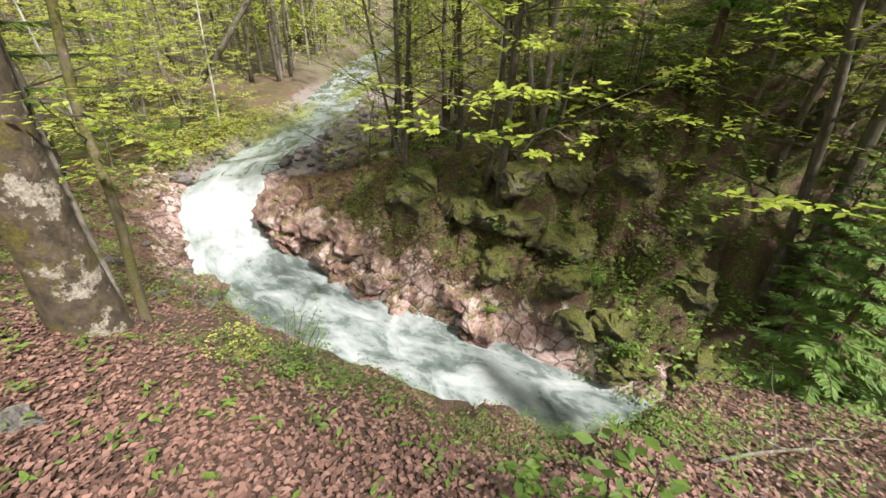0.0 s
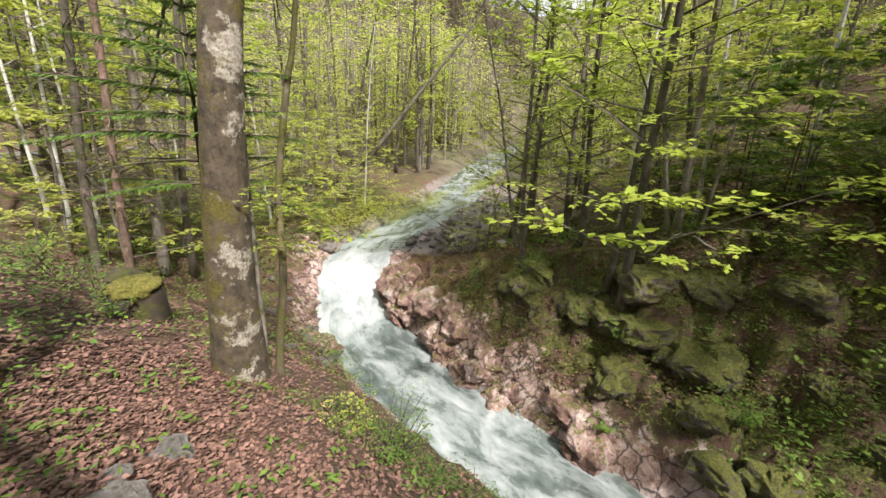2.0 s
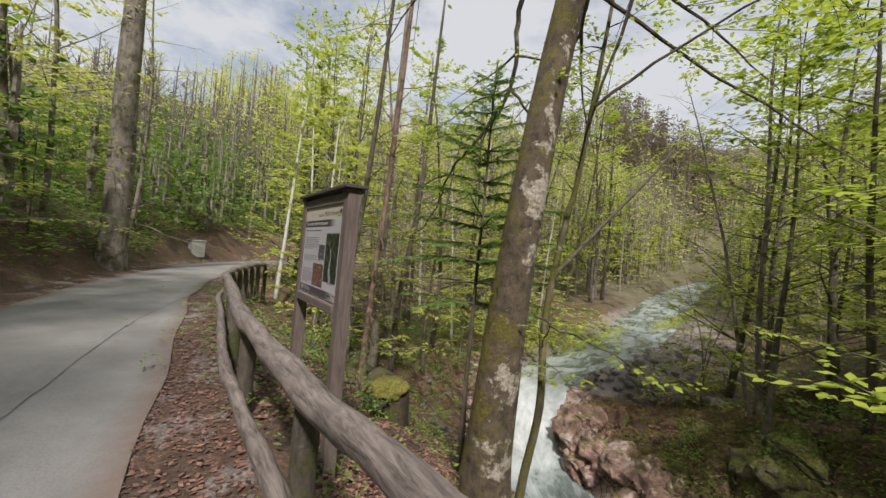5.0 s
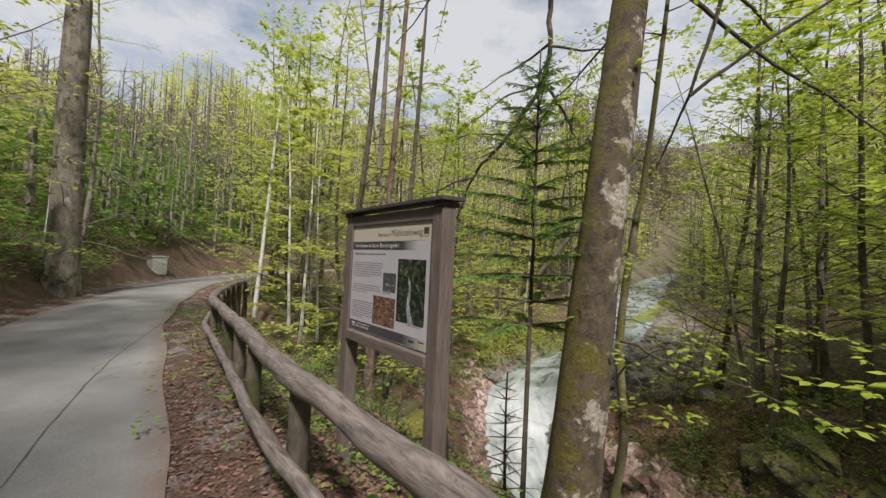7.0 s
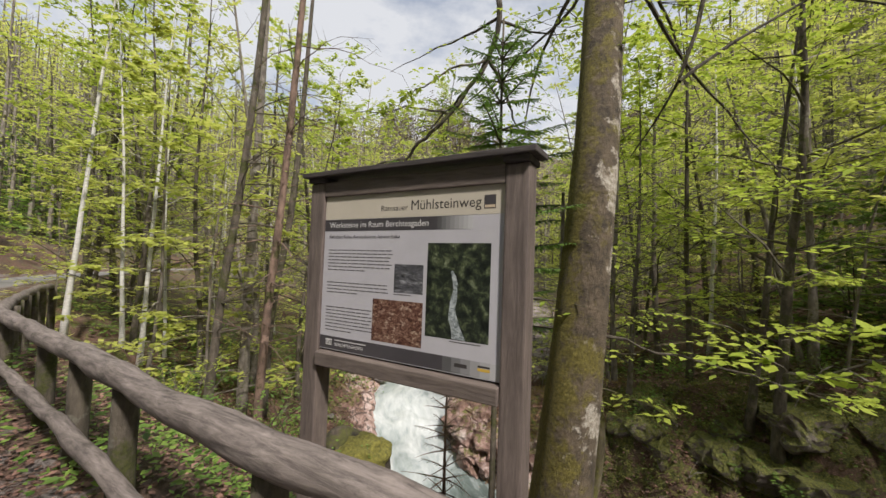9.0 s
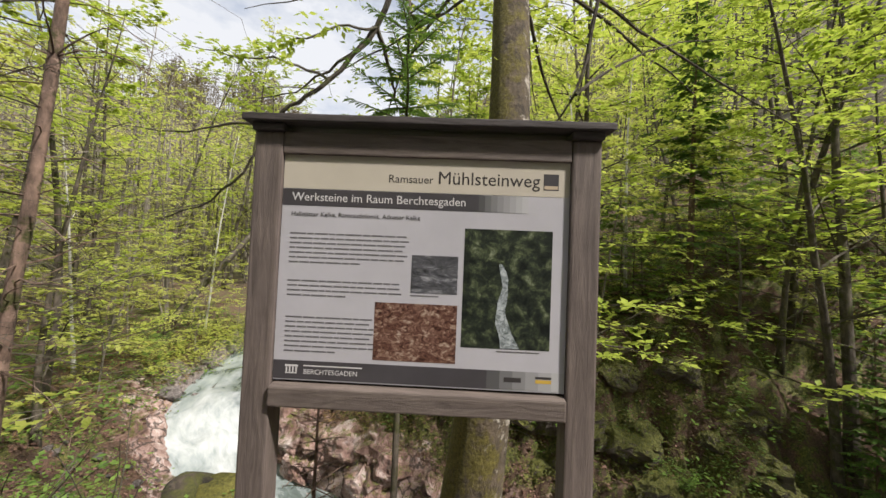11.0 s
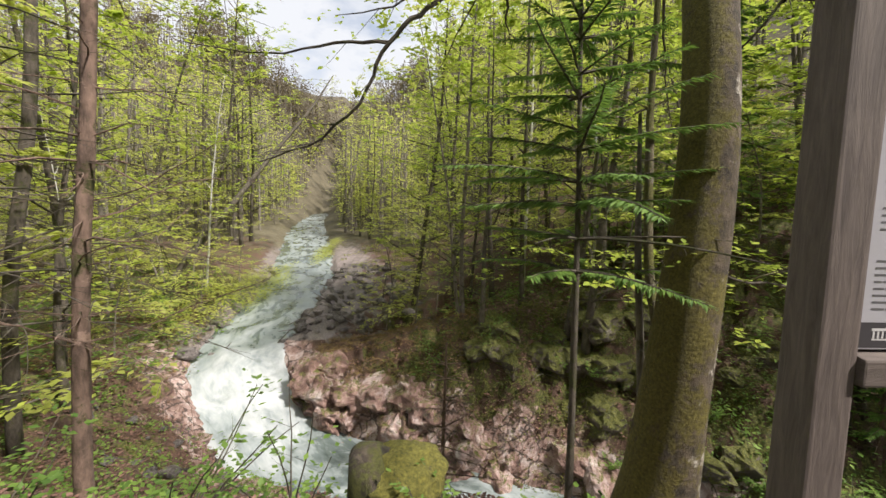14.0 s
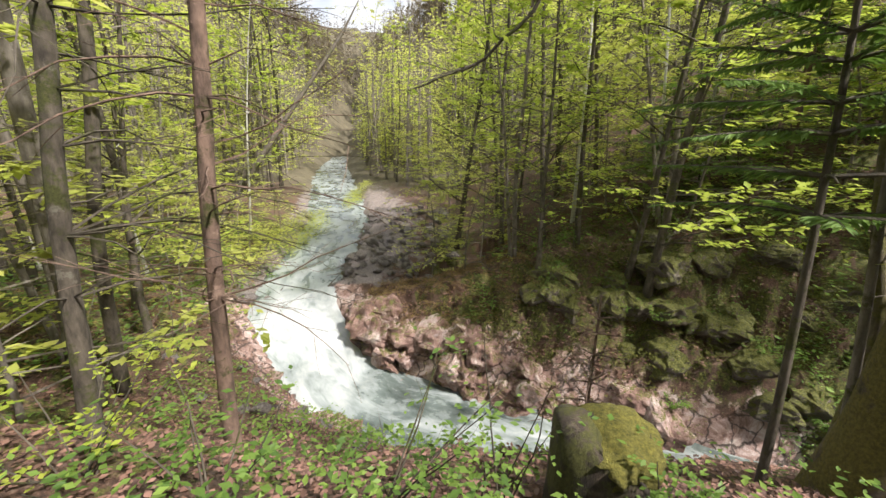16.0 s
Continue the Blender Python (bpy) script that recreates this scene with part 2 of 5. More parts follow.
M_GROUND, M_ROAD, M_WATER = mat_ground(), mat_road(), mat_water()
M_BEECH = mat_bark("mossy_beech_bark", (0.022, 0.017, 0.012), (0.14, 0.105, 0.07), (0.46, 0.42, 0.36), (0.17, 0.14, 0.03), 0.55, 0.8, 0.60, 0.09)
M_DARKBARK = mat_bark("dark_bark", (0.03, 0.024, 0.018), (0.14, 0.115, 0.088), (0.16, 0.15, 0.12), (0.08, 0.085, 0.02), 0.25)
M_GREYBARK = mat_bark("grey_bark", (0.09, 0.075, 0.06), (0.27, 0.235, 0.20), (0.38, 0.36, 0.33), (0.11, 0.11, 0.03), 0.15)
M_REDBARK = mat_bark("reddish_spruce_bark", (0.06, 0.04, 0.03), (0.26, 0.17, 0.13), (0.36, 0.25, 0.20), (0.08, 0.08, 0.02), 0.1)
M_BIRCH = mat_bark("birch_bark", (0.40, 0.38, 0.35), (0.66, 0.64, 0.60), (0.10, 0.09, 0.08), (0.1, 0.1, 0.03), 0.0, 3.0, 0.66)
M_MOSSBARK = mat_bark("moss_covered_bark", (0.05, 0.04, 0.025), (0.18, 0.15, 0.09), (0.3, 0.28, 0.24), (0.15, 0.14, 0.035), 0.55)
M_LEAF = mat_leaf("spring_beech_leaf", (0.25, 0.35, 0.04), (0.54, 0.60, 0.10), 0.56)
M_LEAFY = mat_leaf("yellow_green_leaf", (0.38, 0.44, 0.08), (0.66, 0.66, 0.18), 0.56)
# darker leaf green, with the shade of the wooded slopes put into the colour
M_LEAFD = mat_leaf("shade_dark_green_leaf", (0.10, 0.19, 0.03), (0.28, 0.40, 0.08))
M_HERB = mat_leaf("herb_leaf", (0.07, 0.14, 0.025), (0.22, 0.34, 0.06))
M_NEEDLE = mat_leaf("spruce_needle", (0.06, 0.12, 0.035), (0.17, 0.27, 0.075), 0.3, 0.6)
M_NEEDLEL = mat_leaf("fresh_spruce_needle", (0.06, 0.13, 0.022), (0.19, 0.30, 0.05), 0.35, 0.6)
M_LITTER = mat_leaf("fallen_beech_leaf", (0.03, 0.014, 0.011), (0.36, 0.20, 0.155), 0.1, 0.6)
M_PINK = mat_rock("pink_limestone", [(0.32, (0.04, 0.028, 0.024)), (0.42, (0.17, 0.095, 0.075)), (0.50, (0.31, 0.195, 0.165)), (0.58, (0.48, 0.36, 0.33)), (0.68, (0.68, 0.60, 0.56))], 0.34, 1.0)
M_GREYROCK = mat_rock("grey_river_stone", [(0.28, (0.055, 0.048, 0.045)), (0.5, (0.21, 0.18, 0.17)), (0.74, (0.44, 0.39, 0.38))], 0.1, 4.0)
M_MOSSROCK = mat_rock("mossy_rock", [(0.28, (0.03, 0.026, 0.022)), (0.5, (0.13, 0.10, 0.085)), (0.74, (0.32, 0.28, 0.26))], 0.78, 1.5)
M_RAIL = mat_wood("peeled_log", (0.03, 0.022, 0.02), (0.27, 0.225, 0.205), (1.3, 11, 11))
M_SIGNWOOD = mat_wood("weathered_stained_timber", (0.07, 0.053, 0.047), (0.165, 0.128, 0.113), (14, 14, 1.5))
M_SIGNWOODX = mat_wood("weathered_stained_beam", (0.07, 0.053, 0.047), (0.165, 0.13, 0.113), (1.5, 14, 14))
M_ROOF = mat_wood("dark_roof_board", (0.025, 0.02, 0.02), (0.085, 0.07, 0.068), (1.5, 14, 14))


# ---------------------------------------------------------------- building helpers
def mesh(name, verts, faces, material, smooth=False):
    me = bpy.data.meshes.new(name)
    me.from_pydata([tuple(v) for v in verts], [], [tuple(f) for f in faces])
    if material:
        me.materials.append(material)
    if smooth:
        me.polygons.foreach_set("use_smooth", [True] * len(me.polygons))
    me.update()
    return me


def vf(name, verts, faces, material, parent=None, label="", smooth=False):
    ob = new(name, mesh(name, verts, faces, material, smooth))
    ob.parent = parent
    if label:
        ob["label"] = label
    return ob


def part(name, bm, material, parent=None, label="", smooth=False):
    me = bpy.data.meshes.new(name)
    bm.to_mesh(me)
    bm.free()
    me.materials.append(material)
    if smooth:
        me.polygons.foreach_set("use_smooth", [True] * len(me.polygons))
    ob = new(name, me)
    ob.parent = parent
    if label:
        ob["label"] = label
    return ob


def thing(name, m, label, category, group=""):
    ob = new(name)
    ob.empty_display_size = 0.2
    ob.matrix_basis = m
    return tagged(ob, label, category, group)


def box_bm(x0, x1, y0, y1, z0, z1, bevel=0.006):
    bm = bmesh.new()
    bmesh.ops.create_cube(bm, size=1)
    for v in bm.verts:
        v.co = Vector(((x0 + x1) / 2 + v.co.x * (x1 - x0), (y0 + y1) / 2 + v.co.y * (y1 - y0), (z0 + z1) / 2 + v.co.z * (z1 - z0)))
    if bevel:
        bmesh.ops.bevel(bm, geom=bm.edges[:], offset=bevel, segments=2, affect="EDGES", profile=0.6)
    return bm


def tube(V, F, pts, radii, segs=8, rough=0.0, rng=None, cap=True):
    """Adds a tapered tube along pts to the lists V and F."""
    base = len(V)
    pts = [Vector(p) for p in pts]
    side = Vector((1, 0.13, 0.07)).normalized()
    for i, (p, r) in enumerate(zip(pts, radii)):
        d = (pts[min(i + 1, len(pts) - 1)] - pts[max(i - 1, 0)]).normalized()
        a = side - d * side.dot(d)
        a = a.normalized() if a.length > 1e-3 else d.orthogonal().normalized()
        b = d.cross(a)
        for k in range(segs):
            w = 2 * math.pi * k / segs
            q = r * (1 + (rng.uniform(-rough, rough) if rough else 0))
            V.append(p + (a * math.cos(w) + b * math.sin(w)) * q)
    for i in range(len(pts) - 1):
        for k in range(segs):
            k2 = (k + 1) % segs
            F.append((base + i * segs + k, base + i * segs + k2, base + (i + 1) * segs + k2, base + (i + 1) * segs + k))
    if cap and segs > 2:
        F.append(tuple(base + (len(pts) - 1) * segs + k for k in range(segs)))
        F.append(tuple(base + segs - 1 - k for k in range(segs)))


def leaf(V, F, p, d, n, size, wide=0.55):
    """One folded leaf blade from p along d, lying across n."""
    s = d.cross(n)
    if s.length < 1e-4:
        s = Vector((1, 0, 0))
    s.normalize()
    i = len(V)
    mid = p + d * (size * 0.45) - n * (size * 0.06)
    V.extend((p, mid + s * (size * wide / 2) + n * size * 0.05, p + d * size - n * (size * 0.10), mid - s * (size * wide / 2) + n * size * 0.05))
    F.append((i, i + 1, i + 2, i + 3))


def vnoise(x, y, seed=0):
    """Smooth value noise on arrays, -1 to 1."""
    xi, yi = np.floor(x), np.floor(y)
    fx, fy = x - xi, y - yi
    fx, fy = fx * fx * (3 - 2 * fx), fy * fy * (3 - 2 * fy)

    def h(a, b):
        v = np.sin(a * 127.1 + b * 311.7 + seed * 74.7) * 43758.5453
        return (v - np.floor(v)) * 2 - 1
    return (h(xi, yi) * (1 - fx) + h(xi + 1, yi) * fx) * (1 - fy) + (h(xi, yi + 1) * (1 - fx) + h(xi + 1, yi + 1) * fx) * fy


def fbm(x, y, f, octaves=4, seed=0):
    s, a = 0, 1.0
    for k in range(octaves):
        s = s + a * vnoise(x * f * 2 ** k + 13.7 * k, y * f * 2 ** k - 7.3 * k, seed + k)
        a *= 0.5
    return s


def cells(x, y, size, seed=0):
    """Cracked blocks: each one's random number, the distance to its middle and to its nearest joint."""
    u, v = x / size, y / size
    ui, vi = np.floor(u), np.floor(v)
    f1, f2, pick = np.full(u.shape, 9.0), np.full(u.shape, 9.0), np.zeros(u.shape)
    for a in (-1, 0, 1):
        for b in (-1, 0, 1):
            w = np.sin((ui + a) * 127.1 + (vi + b) * 311.7 + seed * 74.7) * 43758.5453
            w = w - np.floor(w)
            q = w * 913.7 - np.floor(w * 913.7)
            d = np.hypot(ui + a + w - u, vi + b + q - v)
            near = d < f1
            f2 = np.where(near, f1, np.minimum(f2, d))
            pick = np.where(near, w * 57.3 - np.floor(w * 57.3), pick)
            f1 = np.where(near, d, f1)
    return pick, f1, f2 - f1


def smin(a, b, k):
    h = np.clip(0.5 + 0.5 * (b - a) / k, 0, 1)
    return b * (1 - h) + a * h - k * h * (1 - h)


# ---------------------------------------------------------------- the lie of the land
# river: x, y, water level, half width, foam; from downstream to upstream
RIVER = [(70, 4, -9.0, 2.6, 0.2), (20, 6.3, -8.0, 2.2, 0.1), (8, 6.9, -7.65, 1.9, 0.0), (4.2, 7.4, -7.55, 1.5, 0.05), (1.2, 8.0, -7.4, 1.5, 0.3),
         (-2.2, 8.6, -7.1, 1.7, 0.35), (-5.8, 9.5, -6.9, 1.75, 0.22), (-8.8, 10.6, -6.8, 1.9, 0.22), (-11.2, 11.6, -6.55, 1.8, 0.85),
         (-13.1, 13.4, -5.65, 1.75, 1.0), (-14.6, 15.1, -4.85, 1.95, 0.75), (-15.2, 17.8, -4.55, 2.0, 0.2), (-15.4, 21, -4.3, 2.1, 0.25), (-17, 30, -3.5, 2.4, 0.25),
         (-21, 43, -2.6, 2.8, 0.25), (-31, 75, -0.7, 3.2, 0.3), (-44, 130, 2.0, 4.0, 0.3), (-60, 220, 9.0, 4.0, 0.3)]
ROAD = [(80, -2.6), (6, -2.55), (-4, -2.35), (-8, -2.1), (-14, -1.65), (-20, -0.45), (-27, 1.7), (-36, 7.0), (-46, 15.5), (-58, 30), (-75, 60), (-95, 110), (-150, 240), (-240, 420)]
ROAD_HALF = 1.38


def spline(rows, step):
    """Points every step metres along a smooth line through the rows."""
    out = []
    P = [np.array(r, float) for r in rows]
    P = [2 * P[0] - P[1]] + P + [2 * P[-1] - P[-2]]
    for i in range(1, len(P) - 2):
        a, b, c, d = P[i - 1:i + 3]
        n = max(2, int(np.linalg.norm((c - b)[:2]) / step))
        for k in range(n):
            t = k / n
            out.append(0.5 * (2 * b + (c - a) * t + (2 * a - 5 * b + 4 * c - d) * t * t + (3 * b - a - 3 * c + d) * t ** 3))
    return np.array(out + [P[-2]])


RIV, RD = spline(RIVER, 0.35), spline(ROAD, 0.5)


def nearest(line, x, y):
    """Distance to a line, the side (+1: left of its run) and the row nearest."""
    if x.size < 300:
        q = (x[..., None] - line[:, 0]) ** 2 + (y[..., None] - line[:, 1]) ** 2
        idx = q.argmin(-1)
        d2 = np.take_along_axis(q, idx[..., None], -1)[..., 0]
    else:
        d2 = np.full(x.shape, 1e12)
        idx = np.zeros(x.shape, int)
        for i in range(len(line)):
            q = (x - line[i, 0]) ** 2 + (y - line[i, 1]) ** 2
            w = q < d2
            d2[w], idx[w] = q[w], i
    j = np.clip(idx, 1, len(line) - 2)
    t = line[j + 1, :2] - line[j - 1, :2]
    side = np.sign(t[..., 0] * (y - line[idx, 1]) - t[..., 1] * (x - line[idx, 0]))
    return np.sqrt(d2), side, idx


def land(x, y):
    """Height of the ground, and how far it is rock, moss, gravel."""
    x, y = np.asarray(x, float), np.asarray(y, float)
    d, side, i = nearest(RIV, x, y)
    zw, hw = RIV[i, 2], RIV[i, 3]
    out = d - hw * (1 + 0.12 * vnoise(x * 0.9, y * 0.9, 5))
    rd, rside, ri = nearest(RD, x, y)
    n1, n2 = fbm(x, y, 0.35, 4, 3), fbm(x, y, 1.6, 4, 9)
    # bank between road and river (right of the road's run)
    ro = rd - (ROAD_HALF + 1.0)
    steep = np.interp(x, [-26, -12, -8, -4, 3, 12], [0.30, 0.45, 0.52, 0.60, 0.60, 0.55])
    up_near = -steep * np.maximum(ro, 0)
    floor = np.where(y > 20, zw + 0.9 + 0.04 * np.maximum(out, 0), -3.3 + 0.0 * x)
    up_near = np.maximum(up_near, floor) + 0.16 * n1 + 0.05 * n2
    slope_n = np.interp(x, [-20, -13, -9, -4, 0.2, 1.5, 2.2, 3.0, 3.6], [0.5, 0.75, 0.95, 1.3, 1.3, 1.45, 2.2, 3.8, 5.5])
    near = smin(up_near, zw + 0.14 + slope_n * out + 0.25 * n2 * np.clip(out / 1.6, 0, 1), 0.4)
    # far bank: gravel bar, rock point, wooded hillside
    ur = np.interp(x, [-14, -12, -10, -7, -5, -3, 0, 3, 7, 14, 30, 120], [-5.0, -4.9, -4.3, -3.3, -2.55, -2.1, -1.2, -0.2, 1.4, 5, 13, 50])
    ur = ur + np.interp(y, [14, 18, 30, 60, 120], [0, 0.2, 2.5, 9, 26]) * np.clip((x + 9) / 9, 0, 1)
    bar = zw + 0.45 + 0.05 * np.maximum(out, 0) + 0.28 * np.maximum(out - 6, 0)
    w = np.clip((y - 16.0) / 3, 0, 1) * np.clip((-3.5 - x + 0.12 * (y - 16)) / 4, 0, 1)
    ur = ur * (1 - w) + np.maximum(np.minimum(bar, ur), zw + 0.4) * w + 0.22 * n1 + 0.1 * n2
    slope_f = np.interp(x, [-16, -13.4, -11.5, -8, -4, 0, 3, 6], [0.5, 0.9, 2.6, 4.0, 3.6, 3.2, 2.6, 1.6])
    calm = np.clip(out / 1.2, 0, 1)
    # rock face with a ledge above it, broken into blocks; mossy humps and hollows farther on
    p1, c1, j1 = cells(x + 0.25 * n2, y * 1.15 + 0.2 * n1, 1.25, 2)
    p2, c2, j2 = cells(x * 0.9 + 0.12 * n2, y + 0.3 * x, 0.5, 7)
    crag = 0.95 * (p1 - 0.5) + 0.5 * (p2 - 0.5) - 0.30 * np.exp(-(j1 / 0.07) ** 2) - 0.13 * np.exp(-(j2 / 0.09) ** 2)
    p3, c3, j3 = cells(x + 0.3 * n1, y + 0.3 * n2, 1.5, 12)
    hump = 0.95 * (p3 - 0.45) + 0.55 * (0.6 - c3) - 0.5 * np.exp(-(j3 / 0.12) ** 2) + 0.12 * n2
    stony = np.clip((-5.5 - x) / 3, 0, 1)
    rough = (crag * stony + hump * (1 - stony)) * calm
    ledge = zw + np.interp(x, [-14, -12, -9, -4, 0, 4], [0.5, 0.8, 1.25, 1.4, 1.5, 1.2]) + np.interp(x, [-13, -9, -4, 2], [0.4, 0.85, 1.15, 1.25]) * np.maximum(out, 0)
    face = smin(zw + 0.10 + slope_f * out + (0.35 * n1 + 0.2 * n2) * calm, ledge, 0.25) + rough
    hollow = sum(np.exp(-(((x - a) / 0.75) ** 2 + ((y - b) / 0.55) ** 2)) for a, b in ((0.5, 11.55), (1.7, 11.0), (-1.3, 11.6), (3.4, 10.9), (-4.6, 11.6)))
    far = smin(ur + 0.45 * rough * np.clip(1.6 - out / 5, 0, 1), face, 0.3) - 1.1 * hollow * calm
    h = np.where(side < 0, far, near)
    h = np.where((out > 0) & (out < 6), np.maximum(h, zw + 0.12 + 0.06 * out), h)
    # hillside beyond the road
    uphill = rside > 0
    ho = np.maximum(rd - ROAD_HALF - 0.7, 0)
    crest = np.interp(x, [-40, -8, 10], [11, 14, 34])
    hill = crest * (1 - np.exp(-np.minimum(0.9 * ho, 0.62 * ho + 0.6) / crest)) + 0.25 * n1 * np.clip(ho, 0, 1) + 0.08 * n2
    h = np.where(uphill, hill, h)
    k = np.clip((ROAD_HALF + 1.0 - rd) / 0.5, 0, 1)
    h = h * (1 - k) + (0.0 + 0.015 * n2) * k * 1.0
    h = np.where(rd < ROAD_HALF + 0.15, np.minimum(h, -0.03), h)
    # bed under the water
    bed = zw - 0.35 - 0.3 * np.clip(1 - (d / hw) ** 2, 0, 1)
    k = np.clip(-out / 0.35, 0, 1)
    h = np.where(rd > 3, h * (1 - k) + np.minimum(bed, h) * k, h)
    # valley walls far off
    far_up = np.clip((np.hypot(x + 10, y - 10) - 48) / 150, 0, 1)
    away = np.clip(np.abs(d) / 60, 0, 1)
    h = h + far_up * 50 * away + np.clip((y - 120) / 110, 0, 1) * 24
    rock = np.where(side < 0, np.clip(1.15 - out / np.interp(x, [-15, -12, -9, -6.5, -3, 4], [1.6, 1.7, 1.35, 1.0, 0.75, 0.6]), 0, 1), np.clip(1.1 - out / np.interp(x, [-14, -11, -8, -5, 0], [1.8, 1.3, 0.7, 0.6, 0.5]), 0, 1)) * (y < 17.5) * (x > -19)
    gravel = np.where(side < 0, np.clip(1.1 - out / 6, 0, 1) * (y > 16.8) * (x < -5), np.clip(1 - out / 1.6, 0, 1) * (y > 15))
    gravel = np.maximum(gravel, np.clip(1.2 - np.abs(rd - ROAD_HALF - 0.35) / 0.5, 0, 0.42))
    moss = np.where(side < 0, np.clip((x + 10.5) / 4, 0.1, 0.52) * np.clip(1 - (out - 6) / 4, 0.25, 1), 0.22 + 0.12 * (y > 2.2) + 0.1 * (x < -7) * (y > 1))
    moss = np.where((side < 0) & (y > 13.5) & (x > -6), np.maximum(moss, 0.27), moss)
    moss = np.where(uphill, 0.34, moss)
    woods = np.clip((np.hypot(x + 6, y - 4) - 26) / 30, 0, 0.9)
    woods = np.where(rd < ROAD_HALF + 1.2, 0, woods)
    return h, rock, moss, gravel, woods


def ground_at(x, y):
    return float(land(np.array([x]), np.array([y]))[0][0])


def axis(lo, a, b, hi, step, grow):
    mid = list(np.arange(a, b, step))
    s, v, up = step, b, []
    while v < hi:
        up.append(v)
        s *= grow
        v += s
    s, v, dn = step, a, []
    while v > lo:
        s *= grow
        v -= s
        dn.append(v)
    return np.array(dn[::-1] + mid + up)


def build_ground():
    xs, ys = axis(-420, -15, 5, 420, 0.125, 1.07), axis(-300, -1.5, 17, 420, 0.125, 1.07)
    X, Y = np.meshgrid(xs, ys)
    h, rock, moss, gravel, woods = land(X, Y)
    nx, ny = len(xs), len(ys)
    V = np.stack([X.ravel(), Y.ravel(), h.ravel()], 1)
    a = (np.arange(ny - 1)[:, None] * nx + np.arange(nx - 1)[None]).ravel()
    F = np.stack([a, a + 1, a + nx + 1, a + nx], 1)
    ob = vf("ground", V.tolist(), F.tolist(), M_GROUND, smooth=True)
    for key, v in (("rock", rock), ("moss", moss), ("gravel", gravel), ("woods", woods)):
        at = ob.data.attributes.new(key, "FLOAT", "POINT")
        at.data.foreach_set("value", v.ravel().astype(np.float32))
    return tagged(ob, "forest floor of reddish fallen leaves, moss and rock", "ground", kind="structure")


def build_strip(name, line, half, material, zoff, across, attr):
    t = np.gradient(line[:, :2], axis=0)
    t /= np.linalg.norm(t, axis=1)[:, None]
    nrm = np.stack([-t[:, 1], t[:, 0]], 1)
    s = np.concatenate([[0], np.cumsum(np.linalg.norm(np.diff(line[:, :2], axis=0), axis=1))])
    u = np.linspace(-1, 1, across)
    V, UV, A = [], [], []
    for i in range(len(line)):
        hw = half(i)
        for w in u:
            p = line[i, :2] + nrm[i] * w * hw
            z, a = zoff(i, w, p, s[i])
            V.append((p[0], p[1], z))
            UV.append((w * hw, s[i]))
            A.append(a)
    F = []
    for i in range(len(line) - 1):
        for k in range(across - 1):
            q = i * across + k
            F.append((q, q + 1, q + across + 1, q + across))
    F = [f[::-1] for f in F] if np.cross(np.subtract(V[F[0][1]], V[F[0][0]]), np.subtract(V[F[0][3]], V[F[0][0]]))[2] < 0 else F
    ob = vf(name, V, F, material, smooth=True)
    uv = ob.data.uv_layers.new(name="UVMap")
    for lp in ob.data.loops:
        uv.data[lp.index].uv = UV[lp.vertex_index]
    at = ob.data.attributes.new(attr, "FLOAT", "POINT")
    at.data.foreach_set("value", np.array(A, np.float32))
    return ob


build_ground()


def river_z(i, w, p, s):
    fo = RIV[i, 4]
    amp = 0.05 + 0.16 * fo
    z = RIV[i, 2] - 0.05 * w * w + amp * float(fbm(np.array([p[0]]), np.array([p[1]]), 0.9, 3, 21)[0])
    a = fo + 0.25 * float(fbm(np.array([p[0]]), np.array([p[1]]), 0.45, 2, 33)[0])
    return z, a


def road_z(i, w, p, s):
    return 0.012 - 0.02 * w * w, max(0.0, abs(w) - 0.80) * 5


tagged(build_strip("water", RIV, lambda i: RIV[i, 3] * 1.35, M_WATER, river_z, 15, "foam"), "turquoise mountain stream with white foaming rapids", "river", kind="structure")
tagged(build_strip("road", RD, lambda i: ROAD_HALF * (1 + 0.03 * math.sin(i * 0.7)), M_ROAD, road_z, 11, "edge"), "pale worn single-lane asphalt forest road", "road", kind="structure")


def build_seam():
    rng = random.Random(9)
    a, c = Vector((-2.0, -2.65, 0)), Vector((-14.6, -0.25, 0))
    V, F = [], []
    n = 60
    side = (c - a).normalized().cross(Vector((0, 0, 1)))
    for k in range(n + 1):
        p = a.lerp(c, k / n) + side * (0.12 * math.sin(k * 0.13) + rng.uniform(-0.012, 0.012))
        w = rng.uniform(0.004, 0.010)
        for s in (-1, 1):
            q = p + side * s * w
            d = float(nearest(RD, np.array([q.x]), np.array([q.y]))[0][0]) / ROAD_HALF
            V.append((q.x, q.y, 0.017 - 0.02 * d * d))
    for k in range(n):
        F.append((2 * k, 2 * k + 1, 2 * k + 3, 2 * k + 2))
    tagged(vf("road_seam", V, F, mat_plain("seam_tar", (0.085, 0.08, 0.078), 0.8, 0.3, 20)), "dark tar seam running along the asphalt", "road", kind="structure")


build_seam()


# ---------------------------------------------------------------- log railing along the road
RAIL = [(-1.35, -0.15), (-1.95, -0.20), (-3.2, -0.275), (-4.9, -0.30), (-6.4, -0.21), (-7.4, -0.125), (-8.5, -0.035), (-10.6, 0.12), (-12.4, 0.58), (-14.0, 1.12), (-15.6, 1.78)]


